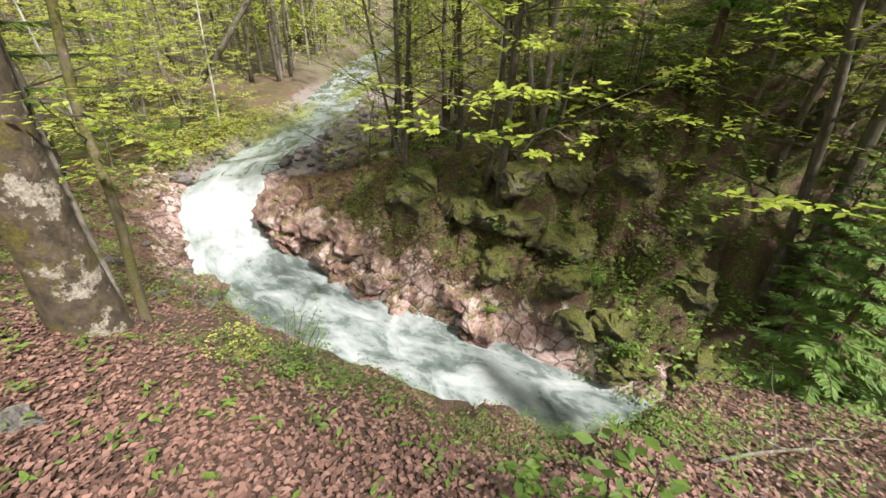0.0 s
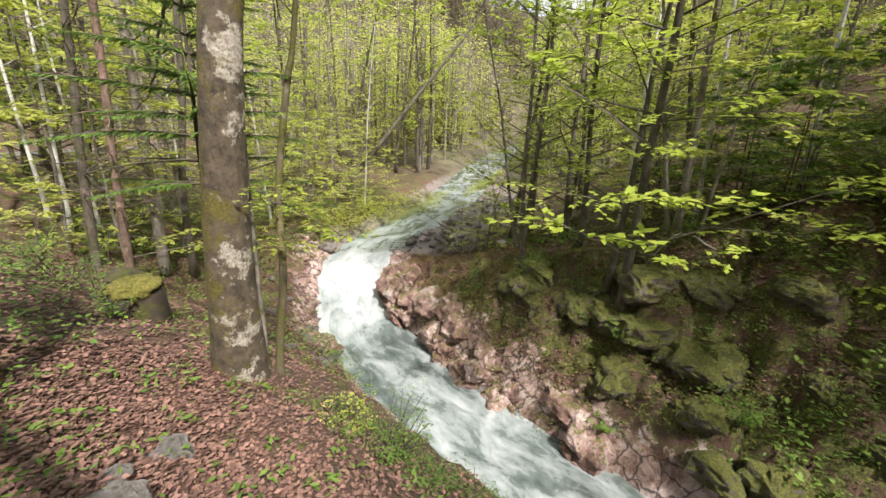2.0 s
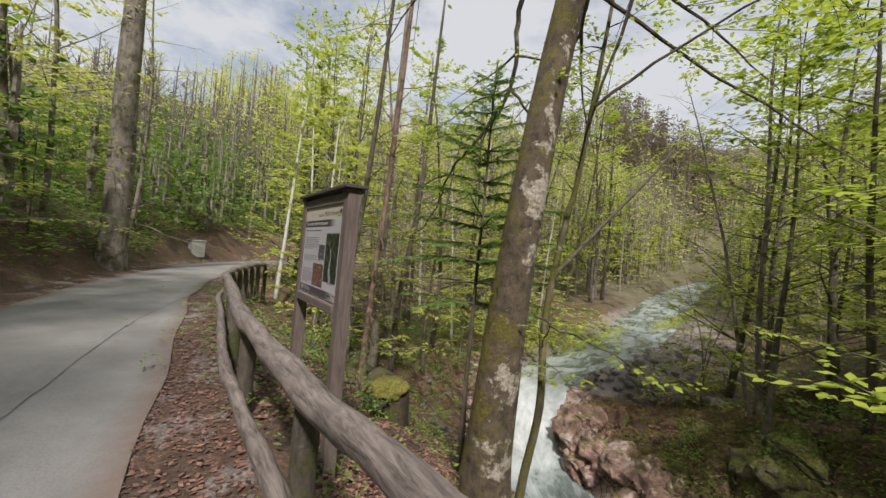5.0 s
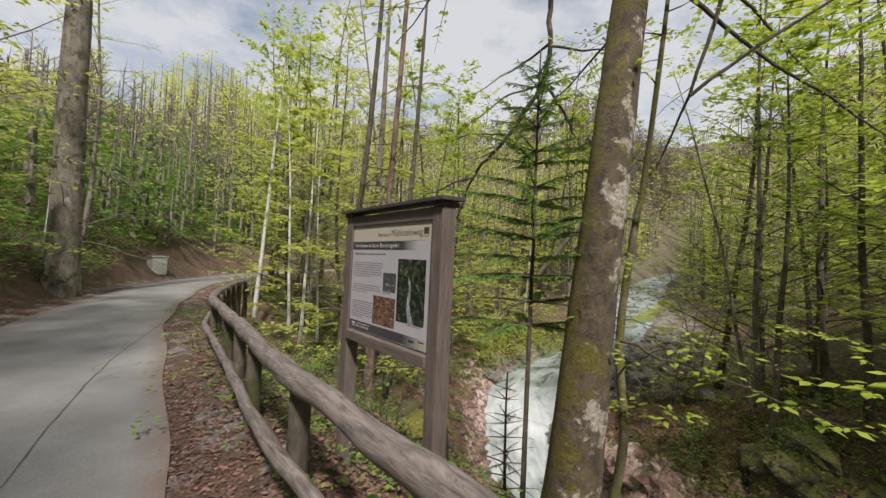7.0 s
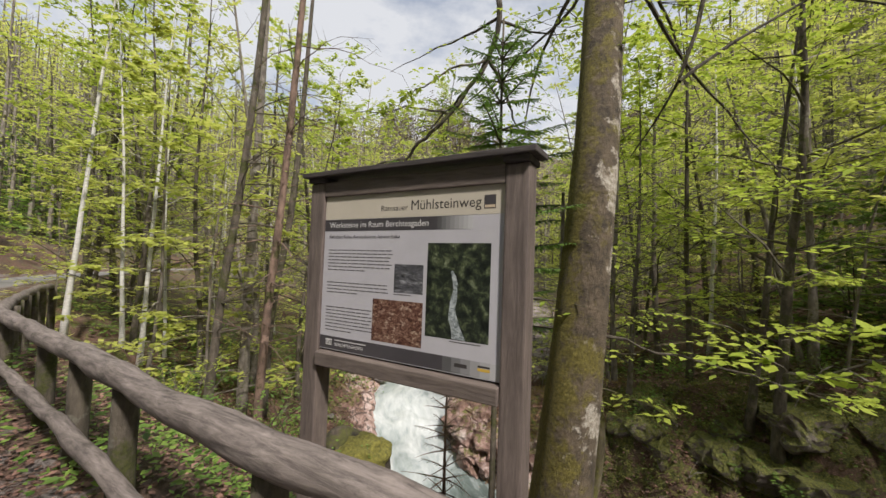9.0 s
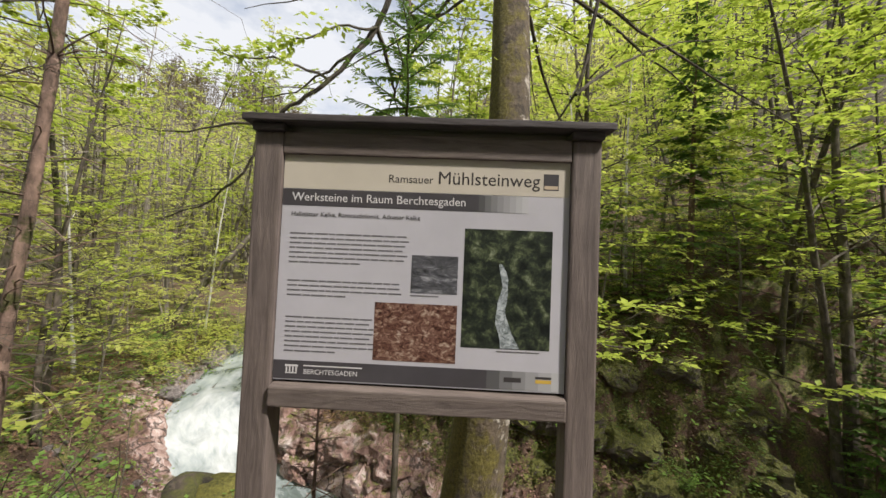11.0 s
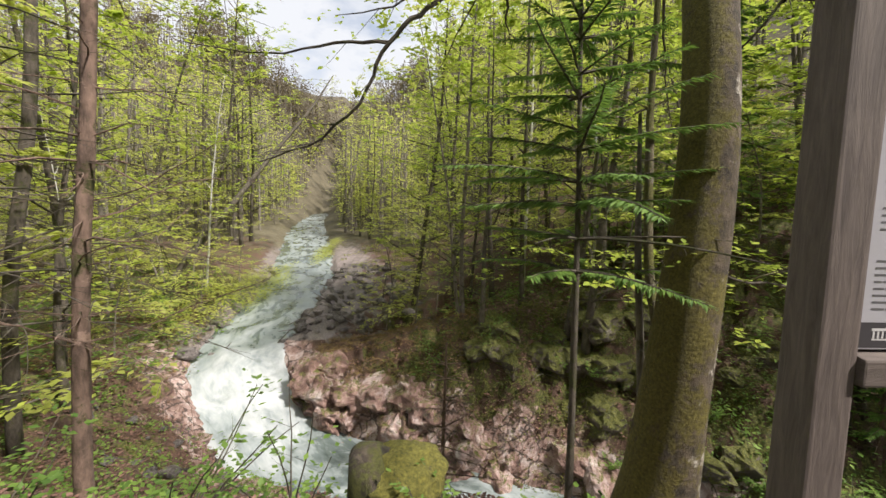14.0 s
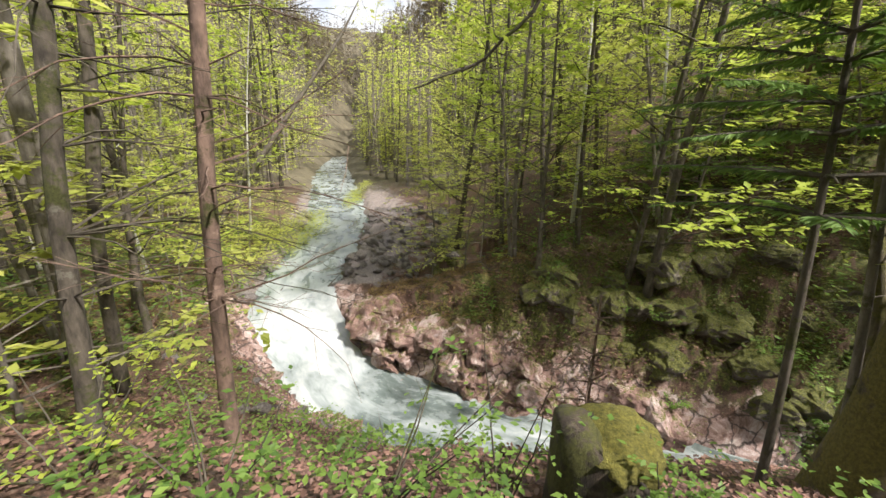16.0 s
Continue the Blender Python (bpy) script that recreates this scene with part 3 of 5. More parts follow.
def build_railing():
    root = thing("railing", pose(RAIL[3][0], RAIL[3][1], 0), "weathered log railing with two rails along the road", "railing")
    inv = root.matrix_basis.inverted()
    rng = random.Random(4)
    line = spline([(*p, 0) for p in RAIL], 0.12)

    def sag(x):
        return float(np.interp(x, [-11, -8.5, -6, -1], [-0.08, -0.05, 0, 0]))
    for name, z, r in (("top_rail", 0.90, 0.075), ("lower_rail", 0.45, 0.05)):
        V, F = [], []
        pts = [inv @ Vector((q[0], q[1] - (0.10 if z < 0.5 else 0.0), z + sag(q[0]) + 0.012 * math.sin(i * 0.31) + 0.01 * math.sin(i * 0.83))) for i, q in enumerate(line)]
        tube(V, F, pts, [r * (1 + 0.07 * math.sin(i * 0.47) + 0.04 * math.sin(i * 1.9)) for i in range(len(pts))], 14, 0.035, rng)
        vf(name, V, F, M_RAIL, root, "peeled weathered log" if z > 0.5 else "thin weathered log", True)
    for x, y in RAIL + [(-11.5, 0.35), (-13.2, 0.84), (-14.8, 1.42)]:
        V, F = [], []
        zb = ground_at(x, y + 0.05) - 0.25
        tube(V, F, [inv @ Vector((x, y + 0.045, zb + (0.90 + sag(x) - zb) * k / 5)) for k in range(6)], [0.075, 0.074, 0.072, 0.07, 0.07, 0.068], 12, 0.03, rng)
        vf("post", V, F, M_DARKBARK, root, "dark round post", True)


build_railing()


# ---------------------------------------------------------------- information board
def flat(name, x0, x1, z0, z1, y, material, parent, label=""):
    bm = box_bm(x0, x1, y, y + 0.0003, z0, z1, 0)
    return part(name, bm, material, parent, label)


def lettering(name, text, x, z, size, y, material, parent, right=False):
    cu = bpy.data.curves.new(name, "FONT")
    cu.body, cu.size, cu.extrude, cu.resolution_u = text, size, 0.0001, 3
    cu.align_x = "RIGHT" if right else "LEFT"
    ob = new(name, cu)
    bpy.context.view_layer.update()
    me = bpy.data.meshes.new_from_object(ob.evaluated_get(bpy.context.evaluated_depsgraph_get()))
    bpy.data.objects.remove(ob)
    me.materials.clear()
    me.materials.append(material)
    o = new(name, me)
    o.parent = parent
    o.matrix_basis = pose(x, y, z, 90, 0, 0)
    return o


def mat_photo(name, stops, scale, dist=1.5, stretch=(1, 1, 1)):
    m, nt, b = nodes_of(name)
    nt.links.new(n_ramp(nt, n_noise(nt, scale, 8, 0.7, n_coord(nt, "Object", stretch), dist), stops), b.inputs["Base Color"])
    b.inputs["Roughness"].default_value = 0.35
    return m


def build_sign():
    root = thing("information_board", pose(-4.665, 0.25, -0.1), "dark timber information board with small roof and printed panel", "sign")
    inv = root.matrix_basis.inverted()

    def put(name, bm, mat, label=""):
        bmesh.ops.transform(bm, matrix=inv, verts=bm.verts)
        return part(name, bm, mat, root, label)
    put("post", box_bm(-5.285, -5.182, 0.196, 0.300, -0.55, 2.045, 0.008), M_SIGNWOOD)
    put("post", box_bm(-4.148, -4.046, 0.196, 0.300, -0.55, 2.045, 0.008), M_SIGNWOOD)
    put("top_beam", box_bm(-5.181, -4.149, 0.199, 0.290, 1.968, 2.047, 0.005), M_SIGNWOODX)
    bm = box_bm(-5.181, -4.149, 0.180, 0.290, 1.072, 1.163, 0.006)
    for v in bm.verts:
        if v.co.z > 1.12 and v.co.y < 0.205:
            v.co.z -= 0.02
    put("bottom_beam", bm, M_SIGNWOODX)
    bm = box_bm(-5.318, -4.012, 0.158, 0.345, 2.079, 2.104, 0.004)
    bmesh.ops.transform(bm, matrix=Matrix.Translation((0, 0.25, 2.09)) @ pose(0, 0, 0, 3, 0, 0) @ Matrix.Translation((0, -0.25, -2.09)), verts=bm.verts)
    put("roof_board", bm, M_ROOF, "dark weathered roof board")
    put("rafter", box_bm(-5.290, -5.177, 0.180, 0.325, 2.047, 2.074, 0.004), M_ROOF)
    put("rafter", box_bm(-4.153, -4.041, 0.180, 0.325, 2.047, 2.074, 0.004), M_ROOF)
    panel = put("panel", box_bm(-5.181, -4.149, 0.213, 0.233, 1.158, 1.987, 0.002), mat_plain("panel_white", (0.41, 0.395, 0.425), 0.3, 0.06, 4), "glossy white printed panel")
    put("panel_back", box_bm(-5.181, -4.149, 0.236, 0.262, 1.158, 1.987, 0.002), M_SIGNWOODX)
    cream = mat_plain("print_cream", (0.45, 0.405, 0.34), 0.35, 0.05, 4)
    dark = mat_plain("print_dark", (0.055, 0.05, 0.055), 0.35, 0.15, 6)
    ink = mat_plain("print_ink", (0.04, 0.035, 0.035), 0.4)
    pale = mat_plain("print_pale", (0.55, 0.53, 0.53), 0.4)
    line_m = mat_plain("print_grey", (0.12, 0.115, 0.12), 0.4)
    Y = 0.213 - 0.25

    def X(x):
        return x + 4.665

    def Z(z):
        return z + 0.1
    flat("title_strip", X(-5.179), X(-4.151), Z(1.845), Z(1.985), Y - 0.0007, cream, panel)
    flat("heading_band", X(-5.179), X(-4.47), Z(1.783), Z(1.843), Y - 0.0007, dark, panel)
    for k in range(8):
        g = 0.055 + (0.42 - 0.055) * (k + 0.5) / 8
        flat("band_fade", X(-4.47 + k * 0.022), X(-4.47 + (k + 1) * 0.022), Z(1.783), Z(1.843), Y - 0.0007, mat_plain("print_fade", (g, g * 0.98, g), 0.35), panel)
    flat("footer_band", X(-5.179), X(-4.42), Z(1.163), Z(1.228), Y - 0.0007, dark, panel)
    for k in range(6):
        g = 0.055 + (0.42 - 0.055) * (k + 0.5) / 6
        flat("band_fade", X(-4.42 + k * 0.045), X(-4.42 + (k + 1) * 0.045), Z(1.163), Z(1.228), Y - 0.0007, mat_plain("print_fade", (g, g * 0.98, g), 0.35), panel)
    lettering("heading_text", "M\u00fchlsteinweg", X(-4.255), Z(1.878), 0.066, Y - 0.0012, ink, panel, True)
    lettering("heading_text", "Ramsauer", X(-4.635), Z(1.878), 0.041, Y - 0.0012, ink, panel, True)
    lettering("heading_text", "Werksteine im Raum Berchtesgaden", X(-5.145), Z(1.801), 0.0425, Y - 0.0012, pale, panel)
    lettering("heading_text", "Hallst\u00e4tter Kalke, Ramsaudolomit, Adneter Kalke", X(-5.145), Z(1.745), 0.0235, Y - 0.0012, ink, panel)
    lettering("footer_text", "BERCHTESGADEN", X(-5.07), Z(1.182), 0.024, Y - 0.0012, pale, panel)
    flat("footer_line", X(-5.07), X(-4.86), Z(1.209), Z(1.213), Y - 0.0012, pale, panel)
    flat("emblem", X(-5.135), X(-5.092), Z(1.182), Z(1.186), Y - 0.0012, pale, panel)
    for k in range(4):
        flat("emblem", X(-5.133 + k * 0.0115), X(-5.128 + k * 0.0115), Z(1.187), Z(1.205), Y - 0.0012, pale, panel)
    flat("emblem", X(-5.137), X(-5.09), Z(1.206), Z(1.213), Y - 0.0012, pale, panel)
    flat("emblem", X(-4.243), X(-4.190), Z(1.868), Z(1.926), Y - 0.0012, dark, panel)
    flat("emblem", X(-4.24), X(-4.193), Z(1.872), Z(1.884), Y - 0.0014, mat_plain("print_beige", (0.45, 0.36, 0.26), 0.4), panel)
    flat("emblem", X(-4.36), X(-4.30), Z(1.19), Z(1.206), Y - 0.0012, ink, panel)
    flat("emblem", X(-4.25), X(-4.195), Z(1.205), Z(1.213), Y - 0.0012, ink, panel)
    flat("emblem", X(-4.25), X(-4.195), Z(1.19), Z(1.202), Y - 0.0012, mat_plain("print_ochre", (0.5, 0.33, 0.06), 0.4), panel)
    rng = random.Random(8)
    for z, rows, w in ((1.685, 7, 0.445), (1.515, 4, 0.425), (1.385, 8, 0.325)):
        for k in range(rows):
            x, end = -5.145, -5.145 + (w * rng.uniform(0.94, 1.0) if k < rows - 1 else w * rng.uniform(0.5, 0.85))
            zz = z - k * 0.0172
            while x < end - 0.012:
                e = min(end, x + rng.uniform(0.018, 0.06))
                flat("text_line", X(x), X(e), Z(zz - 0.0048), Z(zz), Y - 0.0007, line_m, panel)
                x = e + 0.0042
    flat("photo", X(-4.515), X(-4.205), Z(1.303), Z(1.722), Y - 0.0007, mat_photo("print_gorge", [(0.38, (0.006, 0.008, 0.007)), (0.5, (0.02, 0.026, 0.018)), (0.6, (0.07, 0.085, 0.045)), (0.7, (0.20, 0.22, 0.15))], 22, 0.3), panel, "photo of a wooded gorge")
    bm = bmesh.new()
    left, right = [], []
    for k in range(12):
        q = k / 11
        cx = -4.385 + 0.012 * math.sin(q * 7.5) + 0.03 * q
        wd = 0.006 + 0.022 * q * q + 0.006 * abs(math.sin(q * 11))
        left.append(bm.verts.new((X(cx - wd), Y - 0.0014, Z(1.60 - 0.295 * q))))
        right.append(bm.verts.new((X(cx + wd), Y - 0.0014, Z(1.60 - 0.295 * q))))
    for k in range(11):
        bm.faces.new((left[k], left[k + 1], right[k + 1], right[k]))
    part("photo_waterfall", bm, mat_photo("print_fall", [(0.40, (0.10, 0.12, 0.12)), (0.62, (0.42, 0.45, 0.47))], 45), panel)
    flat("photo", X(-4.825), X(-4.532), Z(1.243), Z(1.447), Y - 0.0007, mat_photo("print_rock", [(0.36, (0.03, 0.012, 0.008)), (0.47, (0.10, 0.045, 0.033)), (0.56, (0.19, 0.11, 0.08)), (0.68, (0.42, 0.34, 0.27))], 36, 1.0, (1, 1, 1.5)), panel, "photo of red limestone")
    flat("photo", X(-4.70), X(-4.535), Z(1.485), Z(1.62), Y - 0.0007, mat_photo("print_rapids", [(0.35, (0.02, 0.02, 0.022)), (0.55, (0.09, 0.09, 0.10)), (0.75, (0.38, 0.38, 0.40))], 11, 1.5, (1, 1, 3)), panel, "dark photo of water")
    flat("caption", X(-4.70), X(-4.60), Z(1.474), Z(1.478), Y - 0.0007, line_m, panel)
    flat("caption", X(-4.39), X(-4.24), Z(1.292), Z(1.296), Y - 0.0007, line_m, panel)


build_sign()


# ---------------------------------------------------------------- trees
def curve_pts(rng, a, d, length, n, wander, droop=0.0):
    """Points of a branch from a along d, wandering and bending by droop."""
    p, d = Vector(a), Vector(d).normalized()
    out = [p.copy()]
    for k in range(n):
        d = (d + Vector((rng.uniform(-1, 1), rng.uniform(-1, 1), rng.uniform(-1, 1))) * wander + Vector((0, 0, droop))).normalized()
        p = p + d * (length / n)
        out.append(p.copy())
    return out


def spray(V, F, LV, LF, rng, pts, r, leaf_size, count, flat_n=0.25, twig_len=0.5, twigs=5):
    """Side twigs with leaves along a limb, lying roughly level."""
    for k in range(twigs):
        q = rng.uniform(0.25, 1.0)
        i = min(int(q * (len(pts) - 1)), len(pts) - 2)
        p, d = pts[i].lerp(pts[i + 1], q * (len(pts) - 1) - i), (pts[i + 1] - pts[i]).normalized()
        s = d.cross(Vector((0, 0, 1)))
        s = s.normalized() if s.length > 0.05 else Vector((1, 0, 0))
        td = (d * rng.uniform(0.4, 1.0) + s * rng.choice((-1, 1)) * rng.uniform(0.5, 1.1) + Vector((0, 0, rng.uniform(-0.15, 0.2)))).normalized()
        tp = curve_pts(rng, p, td, twig_len * rng.uniform(0.5, 1.2), 3, 0.15, -0.03)
        if k % 3 == 0 or (not count and k % 3 == 1):
            tube(V, F, [tp[0], tp[2], tp[3]], [r * 0.5, r * 0.3, r * 0.15], 3, cap=False)
        for j in range(count):
            u = rng.uniform(0.1, 1.0) * 3
            m = min(int(u), 2)
            c = tp[m].lerp(tp[m + 1], u - m)
            ang = rng.uniform(0, 6.283)
            ld = (td * 0.6 + Vector((math.cos(ang), math.sin(ang), rng.uniform(-0.35, 0.15)))).normalized()
            n = Vector((rng.uniform(-1, 1) * flat_n, rng.uniform(-1, 1) * flat_n, 1)).normalized()
            leaf(LV, LF, c + Vector((rng.uniform(-0.05, 0.05), rng.uniform(-0.05, 0.05), rng.uniform(-0.03, 0.03))), ld, n, leaf_size * rng.uniform(0.6, 1.2))


def make_tree(rng, name, height, r0, bark, leaf_mat, limbs, limb_len, first, leaf_size=0.11, twigs=6, per=9, rise=0.35, wander=0.04, lean=(0, 0), tip=0.12, label="", bare=0.0, segs=9, stems=1, group="trees of the valley wood"):
    root = thing(name, Matrix(), label, "tree", group)
    V, F, BV, BF, LV, LF = [], [], [], [], [], []
    for s in range(stems):
        a0 = rng.uniform(0, 6.28)
        off = Vector((math.cos(a0), math.sin(a0), 0)) * (r0 * 1.3 if s else 0)
        d = Vector((lean[0] + (0.18 * math.cos(a0) if s else 0), lean[1] + (0.18 * math.sin(a0) if s else 0), 1))
        hh, rr = height * (1 if not s else rng.uniform(0.6, 0.95)), r0 * (1 if not s else rng.uniform(0.5, 0.85))
        n = 14
        tr = curve_pts(rng, off - Vector((0, 0, 0.4)), d, hh + 0.4, n, wander, 0.012)
        rad = [rr * ((1 - k / n) * (1 - tip) + tip) * (1.45 if k == 0 else 1.1 if k == 1 else 1) for k in range(n + 1)]
        tube(V, F, tr, rad, segs, 0.05, rng)
        for b in range(limbs):
            q = first + (1 - first) * ((b + rng.uniform(0, 1)) / limbs) ** 0.9
            i = min(int(q * n), n - 1)
            p = tr[i].lerp(tr[i + 1], q * n - i)
            ang = b * 2.4 + rng.uniform(-0.5, 0.5)
            ln = limb_len * (1.15 - 0.75 * q) * rng.uniform(0.6, 1.25)
            up = rise + 0.7 * max(0, q - 0.6)
            pts = curve_pts(rng, p, (math.cos(ang), math.sin(ang), up), ln, 5, 0.13, -0.02)
            br = min(rad[i] * 0.45, 0.008 * ln + 0.006)
            tube(BV, BF, pts, [br, br * 0.8, br * 0.62, br * 0.45, br * 0.3, br * 0.15], 3, cap=False)
            full = rng.random() >= bare
            spray(BV, BF, LV, LF, rng, pts, br * 0.55, leaf_size, per if full else 0, 0.3, 0.30 * ln + 0.15, twigs)
    vf("trunk", V, F, bark, root, "", True)
    vf("branchwork", BV, BF, bark, root)["kind"] = "stuff"
    if LV:
        vf("crown", LV, LF, leaf_mat, root, "loose spring leaves in level layers")
    return root


def make_spruce(rng, name, height, r0, bark, mat, first, reach, whorls, per, twig=0.22, label="", dead=0.25, gap=0.09, wide=0.34, group="spruces of the valley wood"):
    root = thing(name, Matrix(), label, "spruce", group)
    V, F, BV, BF, LV, LF = [], [], [], [], [], []
    n = 12
    tr = curve_pts(rng, (0, 0, -0.4), (0, 0, 1), height + 0.4, n, 0.012, 0.0)
    tube(V, F, tr, [r0 * (1 - 0.96 * k / n) * (1.35 if k == 0 else 1) + 0.01 for k in range(n + 1)], 9, 0.05, rng)
    for w in range(whorls):
        q = first + (0.99 - first) * (w + rng.uniform(-0.3, 0.3)) / whorls
        q = min(max(q, 0.02), 0.99)
        i = min(int(q * n), n - 1)
        p = tr[i].lerp(tr[i + 1], q * n - i)
        ln0 = reach * (1 - q) ** 0.75 * (0.55 + 0.45 * min(1, (q - first) / 0.2 + 0.4))
        for b in range(per):
            ang = 6.283 * b / per + w * 1.1 + rng.uniform(-0.35, 0.35)
            ln = ln0 * rng.uniform(0.6, 1.2) + 0.1
            pts = curve_pts(rng, p, (math.cos(ang), math.sin(ang), -0.05 + 0.45 * q), ln, 5, 0.06, -0.075 + 0.05 * q)
            br = 0.008 + 0.007 * ln
            tube(BV, BF, pts, [br, br * 0.85, br * 0.7, br * 0.5, br * 0.35, br * 0.2], 4, cap=False)
            if q < first + dead * (1 - first) and rng.random() < 0.6:
                continue
            steps = int(ln / gap) + 2
            for k in range(steps):
                u = (0.12 + 0.88 * k / steps) * 5
                j = min(int(u), 4)
                c, d = pts[j].lerp(pts[j + 1], u - j), (pts[j + 1] - pts[j]).normalized()
                s = d.cross(Vector((0, 0, 1))).normalized()
                for sg in (-1, 1):
                    td = (d * rng.uniform(0.5, 0.9) + s * sg * rng.uniform(0.5, 0.9) + Vector((0, 0, rng.uniform(-0.55, 0.05)))).normalized()
                    nn = Vector((rng.uniform(-0.4, 0.4), rng.uniform(-0.4, 0.4), 1)).normalized()
                    leaf(LV, LF, c, td, nn, twig * (1 + 0.9 * min(ln, 1.5) * (1 - k / steps)) * rng.uniform(0.7, 1.2), wide)
    vf("trunk", V, F, bark, root, "", True)
    vf("branchwork", BV, BF, bark, root)["kind"] = "stuff"
    vf("foliage", LV, LF, mat, root, "drooping green needle sprays")
    return root


def plant(proto, x, y, rz=0.0, s=1.0, tilt=(0, 0), dz=0.0):
    return copy_thing(proto, pose(x, y, ground_at(x, y) - 0.05 + dz, tilt[0], tilt[1], rz) @ Matrix.Diagonal((s, s, s, 1)))


R = random.Random(11)
TREES = {
    "beech": [make_tree(R, "beech_tree", 15, 0.125, M_DARKBARK, M_LEAF, 30, 4.1, 0.12, 0.22, 8, 12, 0.4, 0.06, label="slender dark beech with fresh yellow-green leaves on the river bank") for k in range(3)],
    "young": [make_tree(R, "young_beech", 6.5, 0.045, M_GREYBARK, M_LEAFY, 24, 2.7, 0.08, 0.17, 7, 11, 0.1, 0.07, label="thin young beech with level layers of yellow-green leaves", group="young beeches") for k in range(3)],
    "green": [make_tree(R, "green_sapling", 4.2, 0.03, M_DARKBARK, M_LEAFD, 20, 2.0, 0.05, 0.17, 7, 11, 0.15, 0.06, label="bushy sapling in shade-dark green on the wooded slope", group="saplings") for k in range(2)],
    "bare": [make_tree(R, "ash_tree", 17, 0.12, M_GREYBARK if k else M_DARKBARK, M_LEAFY, 22, 3.4, 0.2, 0.2, 6, 7, 0.6, 0.055, label="tall grey tree still almost bare in spring", bare=0.35, stems=k + 1) for k in range(2)],
    "birch": [make_tree(R, "birch_tree", 14, 0.085, M_BIRCH, M_LEAFY, 18, 2.0, 0.4, 0.12, 6, 8, 0.6, 0.03, label="thin pale birch stem with small spring leaves", bare=0.3)],
    "spruce": [make_spruce(R, "spruce_tree", 17, 0.2, M_DARKBARK, M_NEEDLE, 0.05, 3.4, 28, 5, label="dark green spruce with drooping branches"),
               make_spruce(R, "spruce_tree", 14, 0.15, M_REDBARK, M_NEEDLEL, 0.14, 3.0, 24, 5, label="mid-green spruce with a bare lower trunk")],
}
FIRST_USED = set()


def grow(kind, k, x, y, rz=0.0, s=1.0, tilt=(0, 0)):
    proto = TREES[kind][k % len(TREES[kind])]
    m = pose(x, y, ground_at(x, y) - 0.05, tilt[0], tilt[1], rz) @ Matrix.Diagonal((s, s, s, 1))
    if proto.name not in FIRST_USED:
        FIRST_USED.add(proto.name)
        proto.matrix_basis = m
        return proto
    ob = copy_thing(proto, m @ Matrix.Diagonal((*[1 / v for v in proto.scale], 1)))
    return ob


# single trees that stand out along the walk
NAMED = [
    ("beech", 0, -5.26, 16.7, 20, 1.0, (0, 0)), ("bare", 1, -5.0, 14.8, 80, 0.9, (0, -3)), ("beech", 1, -4.4, 13.1, 130, 0.8, (0, 2)),
    ("beech", 2, -3.5, 16.2, 200, 1.05, (0, 3)), ("bare", 0, -2.6, 14.4, 33, 0.9, (0, 3)), ("beech", 0, -0.8, 12.3, 250, 1.2, (0, 8)),
    ("beech", 1, -1.3, 12.7, 310, 0.9, (0, 10)), ("bare", 1, 0.3, 13.6, 14, 1.0, (0, 0)), ("birch", 0, 0.9, 15.5, 90, 1.0, (0, 5)),
    ("birch", 0, -1.7, 18.0, 10, 1.1, (0, 3)), ("birch", 0, 3.8, 17.5, 210, 1.0, (0, 4)), ("green", 1, 3.0, 14.9, 70, 1.2, (0, 0)),
    ("spruce", 1, 5.2, 14.8, 170, 0.95, (0, 0)), ("beech", 2, 7.0, 12.6, 20, 0.9, (0, 3)), ("spruce", 1, 9.8, 8.6, 20, 0.9, (0, 0)), ("spruce", 1, 7.4, 9.8, 20, 0.45, (0, 0)), ("spruce", 1, 4.7, 5.3, 40, 0.5, (0, 0)),
    ("young", 2, -8.6, 17.8, 35, 0.75, (0, 0)), ("young", 0, -9.4, 22.6, 80, 0.9, (0, 0)), ("young", 2, -17.9, 18.2, 130, 0.6, (0, 0)), ("young", 1, -18.4, 22.8, 10, 0.75, (0, 0)), ("green", 0, -17.4, 15.0, 10, 0.5, (0, 0)), ("beech", 0, 7.7, 10.8, 20, 1.5, (0, 4)),
    ("birch", 0, -17.4, 4.3, 45, 0.9, (0, 2)), ("bare", 0, -23.8, 6.8, 15, 0.9, (0, 2)), ("beech", 1, -18.9, 4.7, 115, 0.85, (0, 0)), ("bare", 0, -16.2, 5.4, 15, 0.8, (0, 4)), ("young", 2, -15.2, 3.6, 15, 1.3, (0, 2)), ("young", 0, -14.2, 4.6, 75, 1.2, (0, -2)),
    ("bare", 0, -19, -5.5, 65, 0.95, (0, 5)), ("birch", 0, -24, -3.6, 0, 1.0, (0, 6)), ("bare", 1, -27, -2.8, 77, 0.95, (0, 4)),
    ("young", 1, -7.0, 15.8, 50, 0.9, (0, 0)), ("young", 0, -6.2, 18.6, 150, 1.0, (0, 0)), ("young", 1, -8.5, 20.5, 250, 1.0, (0, 0)),
    ("young", 0, -20.0, 16.5, 30, 0.9, (0, 0)), ("young", 1, -19.8, 20.5, 70, 0.9, (0, 0)), ("young", 0, -21.5, 24, 190, 1.0, (0, 0)), ("young", 1, -17.5, 12.5, 110, 0.8, (0, 0)),
]
for k, x, y, a, s, t in [(n[0:2], *n[2:]) for n in NAMED]:
    grow(k[0], k[1], x, y, a, s, t)

# the wood around: left bank, far bank, hillside beyond the road
R = random.Random(23)


